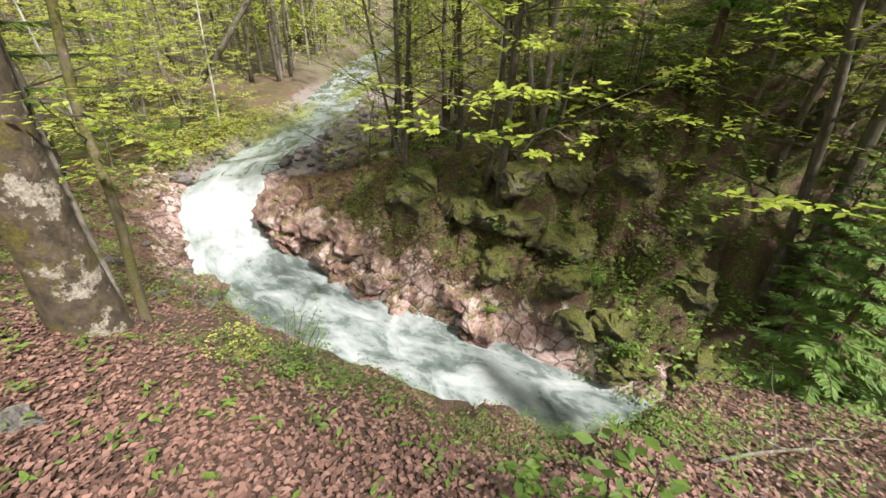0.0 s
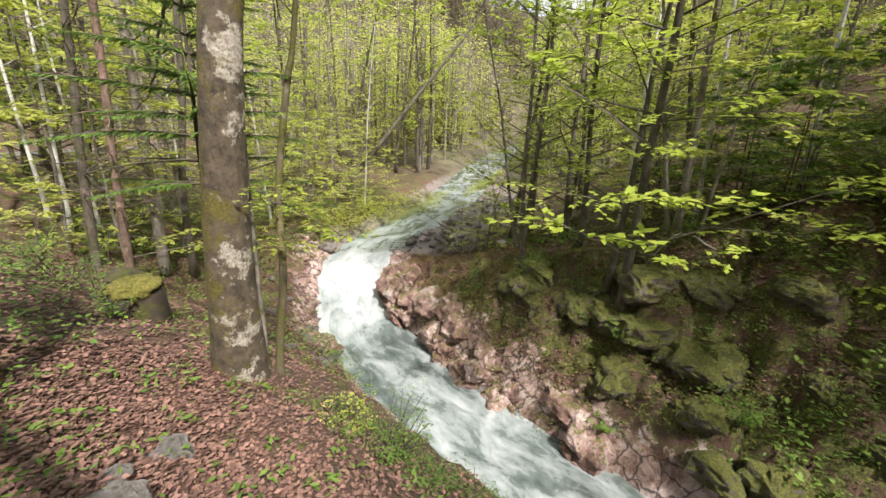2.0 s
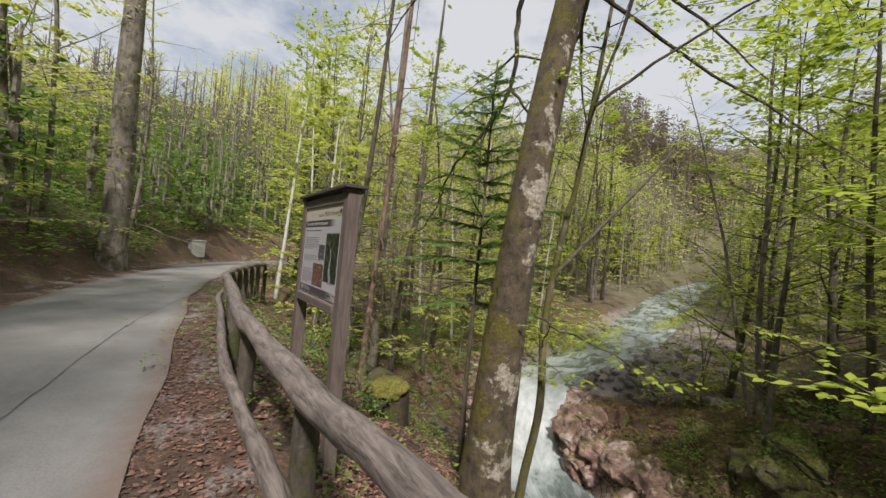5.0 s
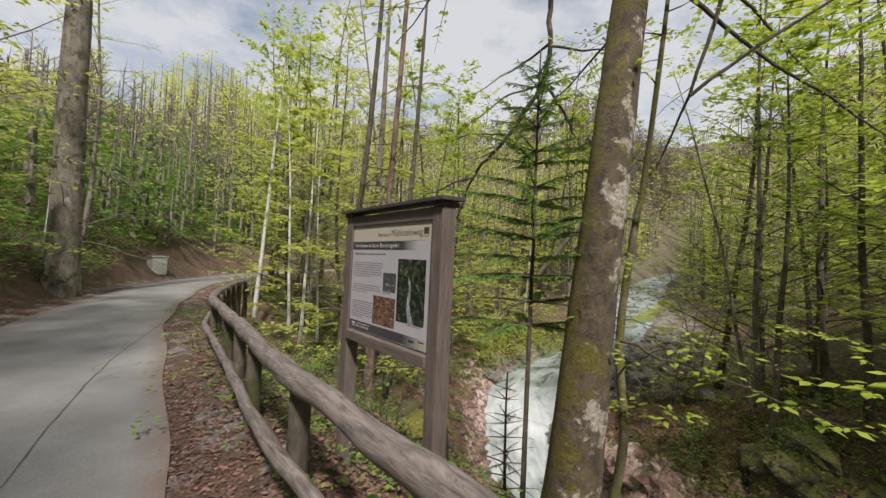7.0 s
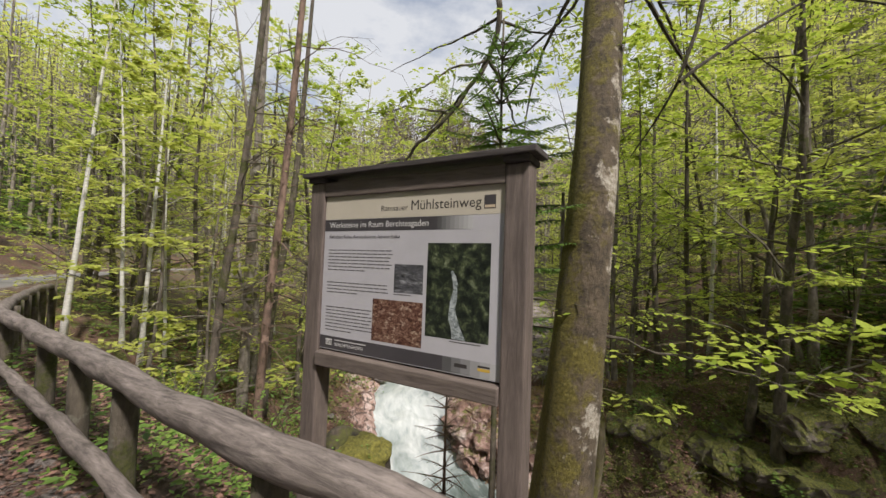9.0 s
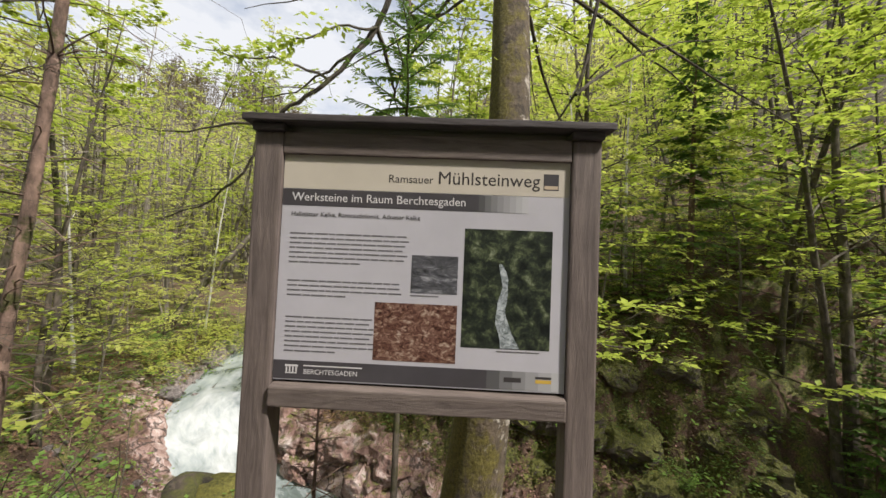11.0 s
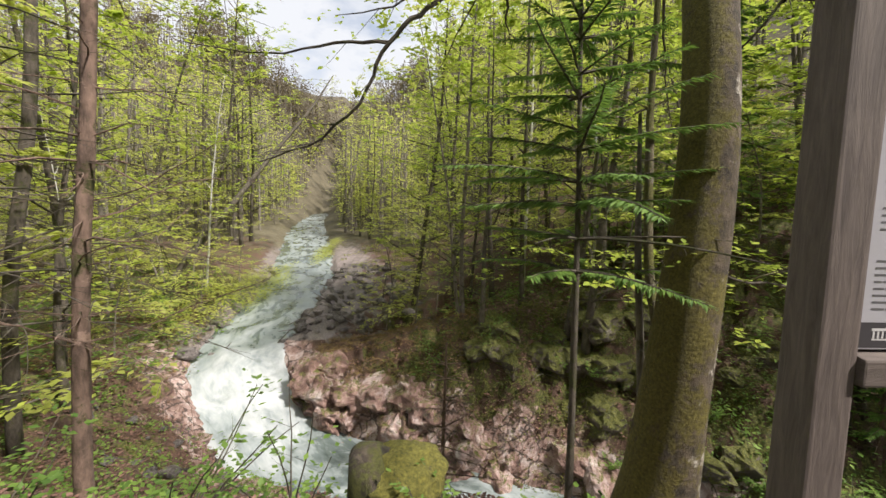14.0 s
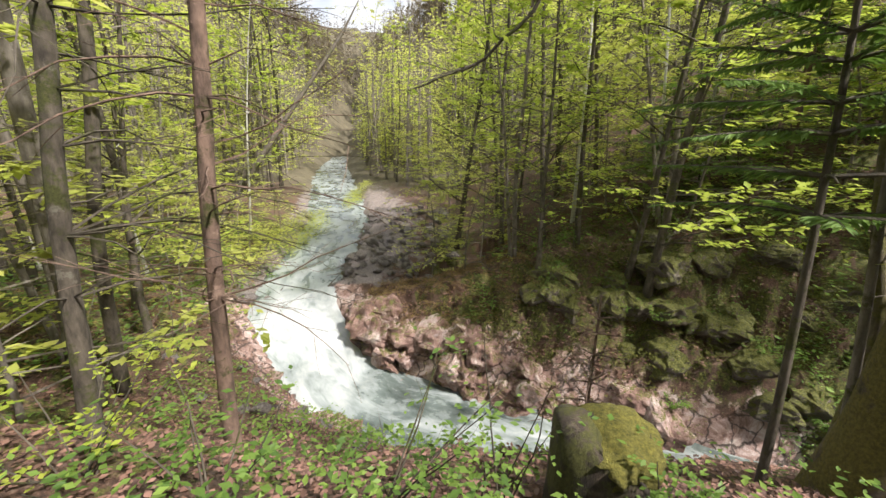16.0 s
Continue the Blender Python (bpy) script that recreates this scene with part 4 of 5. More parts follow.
def fill(count, x0, x1, y0, y1, kinds, keep, gap, big=1.0):
    done, tries = [], 0
    while len(done) < count and tries < count * 40:
        tries += 1
        x, y = R.uniform(x0, x1), R.uniform(y0, y1)
        d, side, i = nearest(RIV, np.array([x]), np.array([y]))
        rd = nearest(RD, np.array([x]), np.array([y]))
        if d[0] < RIV[i[0], 3] + 1.6 or rd[0][0] < 2.7 or not keep(x, y, side[0], rd[1][0]) or any((x - a) ** 2 + (y - b) ** 2 < gap * gap for a, b in done):
            continue
        done.append((x, y))
        kind = R.choice(kinds)
        grow(kind, R.randrange(3), x, y, R.uniform(0, 360), R.uniform(0.75, 1.2) * big, (R.uniform(-6, 6), R.uniform(-6, 6)))


fill(34, -30, -11.5, 5, 24, ["beech", "young", "young", "bare", "birch", "young", "bare"], lambda x, y, s, r: s > 0 and r < 0 and not (x > -15 and y > 7) and not (x > -14.5 and y < 8), 1.5)
fill(34, -50, -17, 22, 75, ["beech", "young", "bare", "young", "beech", "young"], lambda x, y, s, r: s > 0 and r < 0, 2.4, 1.35)
fill(52, -12, 14, 16.5, 50, ["beech", "young", "bare", "young", "beech", "bare"], lambda x, y, s, r: s < 0 and x > -8, 1.9)
fill(18, -26, 0, 45, 95, ["beech", "young", "bare", "beech"], lambda x, y, s, r: s < 0, 3.0, 1.35)
fill(26, -60, -10, -26, -4.0, ["green", "green", "bare", "green", "young"], lambda x, y, s, r: r > 0, 1.7)
# trees out of view behind the camera, added to shade road and near bank
fill(30, -10, 20, -26, -4.5, ["green", "bare", "spruce", "green", "beech"], lambda x, y, s, r: r > 0, 1.7)
fill(12, -75, -34, 10, 60, ["bare", "bare", "beech", "spruce"], lambda x, y, s, r: True, 3.0)
fill(22, -1, 13, 15.5, 25, ["green", "young", "young"], lambda x, y, s, r: s < 0, 1.2)
fill(8, 0.3, 9, 13.2, 17, ["green", "young", "green"], lambda x, y, s, r: s < 0, 1.0)
fill(12, -33, -17, 2.6, 8, ["beech", "young", "bare", "young", "birch"], lambda x, y, s, r: s > 0 and r < 0, 1.8)
fill(16, 6.5, 18, 8.5, 18, ["green", "young", "green", "beech"], lambda x, y, s, r: s < 0, 1.5)
fill(28, -46, -9, -13, -3.6, ["green", "green", "young", "green"], lambda x, y, s, r: r > 0, 1.3)


# ---------------------------------------------------------------- the big beech and its neighbours
def inv_pts(root, pts):
    m = root.matrix_basis.inverted()
    return [m @ Vector(p) for p in pts]


def fine(pts, rad, n):
    out = []
    P = [np.array((*p, r), float) for p, r in zip(pts, rad)]
    P = [2 * P[0] - P[1]] + P + [2 * P[-1] - P[-2]]
    for i in range(1, len(P) - 2):
        a, b, c, d = P[i - 1:i + 3]
        for k in range(n):
            t = k / n
            out.append(0.5 * (2 * b + (c - a) * t + (2 * a - 5 * b + 4 * c - d) * t * t + (3 * b - a - 3 * c + d) * t ** 3))
    out.append(P[-2])
    return [Vector(o[:3]) for o in out], [max(0.002, float(o[3])) for o in out]


def build_big_beech():
    rng = random.Random(31)
    root = thing("beech_tree", pose(-4.36, 2.24, -1.3), "big moss-covered beech with pale lichen patches beside the board", "tree", "trees of the valley wood")
    pts, rad = fine([(-4.42, 2.25, -1.95), (-4.40, 2.24, -1.25), (-4.33, 2.20, -0.5), (-4.24, 2.19, 0.5), (-4.16, 2.21, 1.5), (-4.11, 2.27, 2.4), (-4.09, 2.42, 3.4), (-4.08, 2.62, 4.5), (-4.0, 2.9, 6.2), (-3.8, 3.2, 9.0), (-3.6, 3.4, 13.5)],
                    [0.42, 0.345, 0.27, 0.235, 0.21, 0.195, 0.185, 0.175, 0.155, 0.12, 0.04], 6)
    pts = inv_pts(root, pts)
    V, F = [], []
    base = 0
    for i, (p, r) in enumerate(zip(pts, rad)):
        for k in range(28):
            w = 2 * math.pi * k / 28
            flare = 1 + max(0, 0.9 - i * 0.11) * 0.22 * math.sin(5 * w + 0.7) + 0.02 * math.sin(3 * w + i * 0.4)
            q = r * flare * (1 + 0.025 * noise.noise(Vector((math.cos(w) * 3, math.sin(w) * 3, i * 0.6))))
            V.append(p + Vector((math.cos(w) * q, math.sin(w) * q, 0)))
    for i in range(len(pts) - 1):
        for k in range(28):
            F.append((i * 28 + k, i * 28 + (k + 1) % 28, (i + 1) * 28 + (k + 1) % 28, (i + 1) * 28 + k))
    vf("trunk", V, F, M_BEECH, root, "mossy grey bark with pale patches", True)
    BV, BF, LV, LF = [], [], [], []

    def limb(path, r, leaves=0, twigs=0, size=0.075, tw=0.6):
        p = inv_pts(root, path)
        q, rr = fine(p, [r * (1 - 0.85 * k / (len(p) - 1)) for k in range(len(p))], 4)
        q = [v + Vector((rng.uniform(-1, 1), rng.uniform(-1, 1), rng.uniform(-1, 1))) * 0.02 for v in q]
        tube(BV, BF, q, rr, 6, cap=False)
        spray(BV, BF, LV, LF, rng, q, max(0.006, r * 0.35), size, leaves, 0.35, tw, twigs)
    limb([(-4.05, 2.85, 5.9), (-4.9, 3.05, 6.1), (-5.4, 3.15, 5.5), (-5.45, 3.2, 4.85), (-5.62, 3.28, 4.38), (-6.1, 3.15, 3.68), (-6.4, 3.05, 3.36), (-6.7, 3.0, 3.08), (-6.9, 3.0, 2.65), (-7.3, 3.0, 2.2), (-7.95, 3.0, 1.95)], 0.05, 5, 16)
    limb([(-5.62, 3.28, 4.38), (-6.1, 3.45, 4.05), (-6.75, 3.68, 3.78), (-7.4, 3.8, 3.7)], 0.025, 7, 10)
    limb([(-6.7, 3.0, 3.08), (-7.2, 3.05, 3.1), (-7.9, 3.1, 3.0), (-8.7, 3.1, 3.1)], 0.02, 4, 9)
    limb([(-6.1, 3.15, 3.68), (-6.5, 2.9, 3.75), (-7.0, 2.7, 3.7), (-7.5, 2.6, 3.75)], 0.018, 11, 14, 0.085, 0.5)
    limb([(-5.62, 3.28, 4.38), (-5.9, 2.8, 4.1), (-6.2, 2.5, 3.75), (-6.4, 2.3, 3.5)], 0.018, 11, 14, 0.085, 0.5)
    limb([(-5.60, 3.28, 4.40), (-5.5, 3.6, 4.1), (-5.44, 3.86, 3.8), (-5.35, 4.0, 3.5)], 0.03, 4, 6)
    limb([(-5.45, 3.2, 4.85), (-5.0, 3.5, 4.7), (-4.7, 3.7, 4.75)], 0.022, 0, 3)
    limb([(-5.45, 3.2, 4.85), (-6.2, 3.3, 4.8), (-7.2, 3.2, 4.55)], 0.022, 4, 5)
    limb([(-3.95, 3.0, 6.8), (-3.2, 2.7, 5.6), (-3.25, 2.55, 4.2), (-3.48, 2.42, 3.25), (-3.85, 2.75, 2.75)], 0.035, 3, 6)
    limb([(-3.48, 2.42, 3.25), (-2.9, 2.8, 3.75), (-2.0, 3.3, 4.3), (-1.0, 3.6, 4.6)], 0.018, 9, 9)
    limb([(-4.02, 2.42, 1.06), (-3.6, 2.36, 0.98), (-3.0, 2.28, 0.90), (-2.4, 2.2, 0.80)], 0.014, 9, 7, 0.085, 0.28)
    limb([(-4.0, 2.9, 4.9), (-3.2, 3.4, 4.9), (-2.2, 4.0, 4.7), (-1.0, 4.6, 4.3)], 0.04, 12, 26, 0.085, 0.9)
    limb([(-4.0, 2.95, 5.3), (-3.8, 3.9, 5.4), (-3.4, 5.2, 5.1), (-3.0, 6.4, 4.6)], 0.04, 12, 26, 0.085, 0.9)
    limb([(-4.0, 2.9, 5.0), (-4.8, 3.9, 5.2), (-5.6, 5.2, 4.8), (-6.2, 6.6, 4.2)], 0.04, 12, 26, 0.085, 0.9)
    limb([(-4.0, 2.9, 5.6), (-4.4, 2.2, 5.6), (-5.4, 1.6, 5.2), (-6.6, 1.4, 4.6)], 0.035, 11, 22, 0.085, 0.9)
    limb([(-4.0, 2.9, 6.0), (-3.2, 2.4, 6.1), (-2.2, 2.0, 5.7), (-1.2, 1.9, 5.2)], 0.035, 11, 22, 0.085, 0.9)
    limb([(-4.0, 2.9, 5.2), (-2.8, 3.2, 4.6), (-1.6, 3.3, 3.9), (-0.6, 3.2, 3.2)], 0.03, 12, 24, 0.085, 0.8)
    limb([(-4.0, 2.95, 5.0), (-3.4, 4.2, 4.4), (-2.6, 5.4, 3.7), (-1.8, 6.4, 3.0)], 0.03, 12, 24, 0.085, 0.8)
    limb([(-4.0, 2.9, 5.4), (-4.6, 3.6, 5.0), (-5.6, 4.0, 4.6), (-6.8, 4.1, 4.0)], 0.03, 10, 20, 0.085, 0.8)
    for k in range(14):
        a, z = k * 2.4, 6.5 + k * 0.42
        c = Vector((-3.95 + (z - 6.2) * 0.055, 2.9 + (z - 6.2) * 0.08, z))
        d = Vector((math.cos(a), math.sin(a), 0.3))
        limb([c, c + d * 1.2, c + d * 2.4 + Vector((0, 0, 0.1)), c + d * 3.3], 0.04, 10, 12, 0.10, 0.9)
    vf("branchwork", BV, BF, M_DARKBARK, root, "dark crooked branches")
    vf("crown", LV, LF, M_LEAF, root, "fresh light green beech leaves")


build_big_beech()


def stem(name, path, rad, bark, label, category="tree", group="", twigs=(), leaves=None, segs=10):
    root = thing(name, pose(*path[0]), label, category, group)
    q, rr = fine(inv_pts(root, path), rad, 6)
    V, F = [], []
    tube(V, F, q, rr, segs, 0.05, random.Random(5))
    vf("trunk", V, F, bark, root, "", True)
    rng = random.Random(len(path) * 7 + int(path[0][0] * 100))
    BV, BF, LV, LF = [], [], [], []
    for q0, ang, ln, droop, per, size in twigs:
        i = min(int(q0 * (len(q) - 1)), len(q) - 2)
        pts = curve_pts(rng, q[i], (math.cos(ang), math.sin(ang), 0.3), ln, 6, 0.3, droop - 0.05)
        br = 0.005 + 0.004 * ln
        tube(BV, BF, pts, [br * (1 - 0.14 * k) for k in range(7)], 4, cap=False)
        spray(BV, BF, LV, LF, rng, pts, br * 0.6, size, per, 0.35, 0.22 + 0.22 * ln, 7)
    if BV:
        vf("branchwork", BV, BF, bark, root)["kind"] = "stuff"
    if LV:
        vf("crown", LV, LF, leaves or M_LEAF, root, "fresh green leaves")
    return root


RT = random.Random(77)
stem("mossy_sapling", [(-4.2, 2.6, -1.9), (-4.2, 2.66, -1.0), (-4.06, 2.7, 0.0), (-4.18, 2.82, 1.0), (-4.14, 3.02, 2.2), (-4.1, 3.12, 2.7), (-4.0, 3.3, 4.4), (-3.95, 3.5, 6.0)], [0.07, 0.052, 0.045, 0.042, 0.038, 0.032, 0.026, 0.012], M_MOSSBARK,
     "thin crooked sapling stem coated in yellow-green moss", twigs=[(RT.uniform(0.35, 1), RT.uniform(0, 6.3), RT.uniform(0.5, 1.3), 0.0, 5, 0.08) for k in range(14)])
stem("thin_sapling", [(-4.28, 2.5, -1.8), (-4.3, 2.52, -0.9), (-4.36, 2.55, 0.2), (-4.42, 2.6, 1.2), (-4.45, 2.65, 2.4)], [0.045, 0.038, 0.032, 0.028, 0.015], M_GREYBARK, "thin grey sapling stem beside the big beech",
     twigs=[(RT.uniform(0.5, 1), RT.uniform(0, 6.3), RT.uniform(0.3, 0.7), 0.0, 3, 0.07) for k in range(6)])
stem("spruce_trunk_tree", [(-9.98, 3.2, -2.4), (-9.95, 3.22, -0.8), (-9.88, 3.26, 0.9), (-9.8, 3.32, 2.2), (-9.72, 3.38, 4.0), (-9.6, 3.45, 7.0), (-9.4, 3.55, 13)], [0.10, 0.08, 0.074, 0.07, 0.066, 0.055, 0.03], M_REDBARK,
     "straight reddish-brown conifer trunk with dead thin branches", twigs=[(RT.uniform(0.25, 0.8), RT.uniform(0, 6.3), RT.uniform(0.8, 2.2), -0.05, 0, 0.1) for k in range(46)])
stem("dark_tree", [(-11.4, 3.05, -2.2), (-11.34, 3.1, -0.8), (-11.25, 3.18, 1.0), (-11.1, 3.3, 2.7), (-10.9, 3.45, 6.0), (-10.7, 3.6, 12)], [0.12, 0.092, 0.08, 0.075, 0.065, 0.03], M_DARKBARK,
     "dark mossy trunk with long crooked dead branches", twigs=[(RT.uniform(0.3, 0.75), RT.uniform(-1.2, 1.8), RT.uniform(1.5, 3.0), -0.05, 0, 0.1) for k in range(26)])
stem("dark_tree", [(-13.9, 5.45, -2.9), (-13.9, 5.45, 0), (-13.88, 5.46, 3.2), (-13.8, 5.5, 11)], [0.17, 0.135, 0.125, 0.05], M_GREYBARK, "grey trunk standing back on the bank",
     twigs=[(RT.uniform(0.3, 0.9), RT.uniform(0, 6.3), RT.uniform(1.0, 2.6), -0.03, 3, 0.1) for k in range(16)], leaves=M_LEAFY)
stem("leaning_tree", [(-20.9, 19.6, -3.6), (-20.3, 20.6, -1.5), (-19.0, 22.8, 1.5), (-17.5, 25.3, 5.0), (-15.6, 28.6, 9.4), (-14.5, 30.6, 12.5)], [0.22, 0.2, 0.17, 0.14, 0.10, 0.03], M_DARKBARK, "dark trunk leaning far over the stream",
     twigs=[(RT.uniform(0.3, 1), RT.uniform(0, 6.3), RT.uniform(1.0, 2.6), 0.02, 4, 0.13) for k in range(22)], leaves=M_LEAFY)
stem("roadside_spruce", [(-20.3, -2.75, -0.5), (-20.3, -2.75, 1.0), (-20.32, -2.78, 4.0), (-20.3, -2.85, 9.0), (-20.25, -2.9, 24)], [0.62, 0.47, 0.42, 0.36, 0.06], M_GREYBARK, "thick grey-brown trunk with arching dead branches beside the road",
     twigs=[(0.32 + 0.02 * k, RT.uniform(-0.6, 1.6) if k % 2 else RT.uniform(0, 6.3), RT.uniform(2.0, 4.5), -0.12, 0, 0.1) for k in range(18)])

stem("dark_tree", [(-14.4, 6.5, -3.4), (-14.25, 6.53, 0), (-13.9, 6.85, 4.0), (-13.6, 7.0, 12)], [0.13, 0.11, 0.10, 0.04], M_DARKBARK, "slim dark trunk standing back on the bank",
     twigs=[(RT.uniform(0.3, 0.9), RT.uniform(0, 6.3), RT.uniform(1.0, 2.2), -0.03, 3, 0.1) for k in range(16)], leaves=M_LEAFY)

# spruces close to the board
RS = random.Random(3)
thin = make_spruce(RS, "thin_spruce", 5.6, 0.026, M_DARKBARK, M_NEEDLEL, 0.45, 2.2, 14, 5, 0.07, "thin young spruce with sparse level branches behind the board", 0.1, 0.015, 0.2)
thin.matrix_basis = pose(-5.02, 2.38, ground_at(-5.02, 2.38) - 0.05, 0, 0.5, 0)
dead = make_spruce(RS, "dead_spruce", 2.0, 0.022, M_REDBARK, M_DARKBARK, 0.25, 0.75, 9, 5, 0.05, "small dying spruce with drooping brown branches", 0.9, 0.05, 0.2)
dead.matrix_basis = pose(-6.1, 3.40, ground_at(-6.1, 3.4) - 0.1, 2, 0, 0)


def build_stump():
    root = thing("tree_stump", pose(-6.5, 2.05, -1.2), "rotten tree stump topped with a cushion of yellow-green moss", "stump")
    V, F, n = [], [], 26
    for i, (z, r) in enumerate(((-0.35, 0.47), (0.0, 0.41), (0.3, 0.375), (0.6, 0.36), (0.74, 0.35), (0.78, 0.30), (0.80, 0.15))):
        for k in range(n):
            w = 2 * math.pi * k / n
            q = r * (1 + 0.08 * math.sin(4 * w) * (1 - i / 7) + 0.05 * noise.noise(Vector((math.cos(w) * 2, math.sin(w) * 2, z * 2))))
            V.append((math.cos(w) * q, math.sin(w) * q, z + (0.06 * math.sin(w * 2 + 1) - 0.09 * math.cos(w) + 0.05 * noise.noise(Vector((math.cos(w) * 4, math.sin(w) * 4, 3))) if i > 3 else 0)))
    for i in range(6):
        for k in range(n):
            F.append((i * n + k, i * n + (k + 1) % n, (i + 1) * n + (k + 1) % n, (i + 1) * n + k))
    F.append(tuple(6 * n + k for k in range(n)))
    vf("stump_wood", V, F, mat_bark("rotten_wood", (0.012, 0.009, 0.007), (0.075, 0.055, 0.04), (0.10, 0.08, 0.06), (0.09, 0.09, 0.02), 0.5), root, "dark rotten wood", True)
    rng = random.Random(2)
    bm = bmesh.new()
    bmesh.ops.create_icosphere(bm, subdivisions=4, radius=1)
    for v in bm.verts:
        d = v.co.normalized()
        q = 1 + 0.2 * noise.noise(d * 2.2) + 0.13 * noise.noise(d * 5) + 0.07 * noise.noise(d * 13) + 0.04 * noise.noise(d * 29)
        v.co = Vector((0.06 + d.x * 0.31 * q, -0.02 + d.y * 0.34 * q, 0.70 + d.z * (0.17 if d.z > 0 else 0.26) * q))
    part("moss_cushion", bm, mat_moss(), root, "thick yellow-green moss", True)


def mat_moss():
    m, nt, b = nodes_of("moss_cushion")
    co = n_coord(nt)
    nt.links.new(n_ramp(nt, n_noise(nt, 30, 6, 0.8, co), [(0.3, (0.05, 0.05, 0.012)), (0.5, (0.17, 0.155, 0.03)), (0.7, (0.33, 0.29, 0.06))]), b.inputs["Base Color"])
    b.inputs["Roughness"].default_value = 0.95
    n_bump(nt, b, n_noise(nt, 60, 6, 0.8, co), 1.0, 0.03)
    return m


build_stump()


# ---------------------------------------------------------------- rocks
def rock_mesh(name, seed, material, rounds=0.0, points=22, detail=False):
    rng = random.Random(seed)
    bm = bmesh.new()
    for k in range(points):
        v = Vector((rng.gauss(0, 1), rng.gauss(0, 1), rng.gauss(0, 1))).normalized()
        bm.verts.new((v.x * rng.uniform(0.7, 1.05), v.y * rng.uniform(0.6, 0.9), v.z * rng.uniform(0.45, 0.7)))
    bmesh.ops.convex_hull(bm, input=bm.verts[:])
    for v in [v for v in bm.verts if not v.link_faces]:
        bm.verts.remove(v)
    if detail:
        bmesh.ops.subdivide_edges(bm, edges=bm.edges[:], cuts=4, use_grid_fill=True)
        for v in bm.verts:
            c = v.co.copy()
            v.co += c.normalized() * (0.17 * noise.noise(c * 2.1 + Vector((seed, 0, 0))) + 0.12 * noise.noise(c * 4.5 + Vector((0, seed, 0))) + 0.07 * noise.noise(c * 9 + Vector((0, 0, seed))) + 0.03 * noise.noise(c * 19))
    elif rounds:
        bmesh.ops.bevel(bm, geom=bm.edges[:], offset=rounds, segments=1, affect="EDGES")
    me = bpy.data.meshes.new(name)
    bm.to_mesh(me)
    bm.free()
    me.materials.append(material)
    return me


def rocks(name, meshes, spots, label, group, category="rock"):
    for k, (x, y, s, sink, flat_z) in enumerate(spots):
        ob = new(name, meshes[k % len(meshes)])
        ob.matrix_basis = pose(x, y, ground_at(x, y) + s * sink, RK.uniform(-20, 20), RK.uniform(-20, 20), RK.uniform(0, 360)) @ Matrix.Diagonal((s, s * RK.uniform(0.8, 1.2), s * flat_z, 1))
        tagged(ob, label, category, group)


RK = random.Random(6)


def bank_spots(count, x0, x1, o0, o1, s0, s1, side, sink=-0.1, flat_z=1.0, y1=99):
    """Places along a bank, o metres outside the water's edge."""
    out = []
    rows = [i for i in range(len(RIV)) if x0 < RIV[i, 0] < x1 and RIV[i, 1] < y1]
    while len(out) < count:
        i = RK.choice(rows)
        t = RIV[min(i + 1, len(RIV) - 1), :2] - RIV[i - 1, :2]
        t = t / np.linalg.norm(t)
        n = np.array([-t[1], t[0]]) * side
        d = RIV[i, 3] + RK.uniform(o0, o1)
        p = RIV[i, :2] + n * d
        out.append((float(p[0]), float(p[1]), RK.uniform(s0, s1), sink, flat_z))
    return out


PINKS = [rock_mesh("pink_rock", 40 + k, M_PINK, 0, 20, True) for k in range(6)]
MOSSY = [rock_mesh("mossy_boulder", 60 + k, M_MOSSROCK, 0, 34, True) for k in range(6)]
STONES = [rock_mesh("river_stone", 80 + k, M_GREYROCK, 0.10, 14) for k in range(8)]
rocks("pink_rock", PINKS, bank_spots(30, -13.4, -7.2, -0.1, 0.75, 0.5, 1.25, -1, -0.25, 1.15, 16), "pink and cream limestone outcrop beside the rapids", "limestone outcrops")
rocks("pink_rock", PINKS, bank_spots(20, -8.0, 0.5, -0.1, 0.35, 0.5, 1.0, -1, -0.1, 1.2), "reddish limestone ledge at the waterline", "limestone outcrops")
rocks("pink_rock", PINKS, bank_spots(20, -15.6, -9.5, 0.0, 2.2, 0.4, 1.3, 1, -0.4, 0.6, 16.5), "flat reddish-brown rock slab beside the waterfall", "limestone outcrops")
rocks("mossy_boulder", MOSSY, bank_spots(12, -6.5, 5.0, 0.9, 2.4, 0.5, 1.0, -1, -0.35, 1.0), "moss-grown boulder on the steep far bank", "mossy boulders")
rocks("mossy_boulder", MOSSY, bank_spots(14, -5.0, 5.5, 1.8, 4.0, 0.6, 1.2, -1, -0.35, 0.9), "moss-grown boulder on the steep far bank", "mossy boulders")
rocks("mossy_boulder", MOSSY, bank_spots(9, -1.0, 5.5, -0.2, 0.8, 0.5, 1.0, -1, -0.2, 0.9), "dark mossy rock at the water's edge", "mossy boulders")
spots = []
while len(spots) < 270:
    x, y = RK.uniform(-14.5, -5.5), RK.uniform(16.8, 33)
    d, sd, i = nearest(RIV, np.array([x]), np.array([y]))
    if sd[0] < 0 and -0.5 < d[0] - RIV[i[0], 3] < 6.5:
        spots.append((x, y, RK.choice((0.14, 0.18, 0.24, 0.3, 0.38, 0.5)) * RK.uniform(0.8, 1.2), 0.25, 0.8))
rocks("river_stone", STONES, spots, "grey stone on the gravel bar", "stones of the gravel bar", "stone")
M_DRY = mat_leaf("dry_grass", (0.16, 0.10, 0.035), (0.38, 0.27, 0.11), 0.2, 0.8)
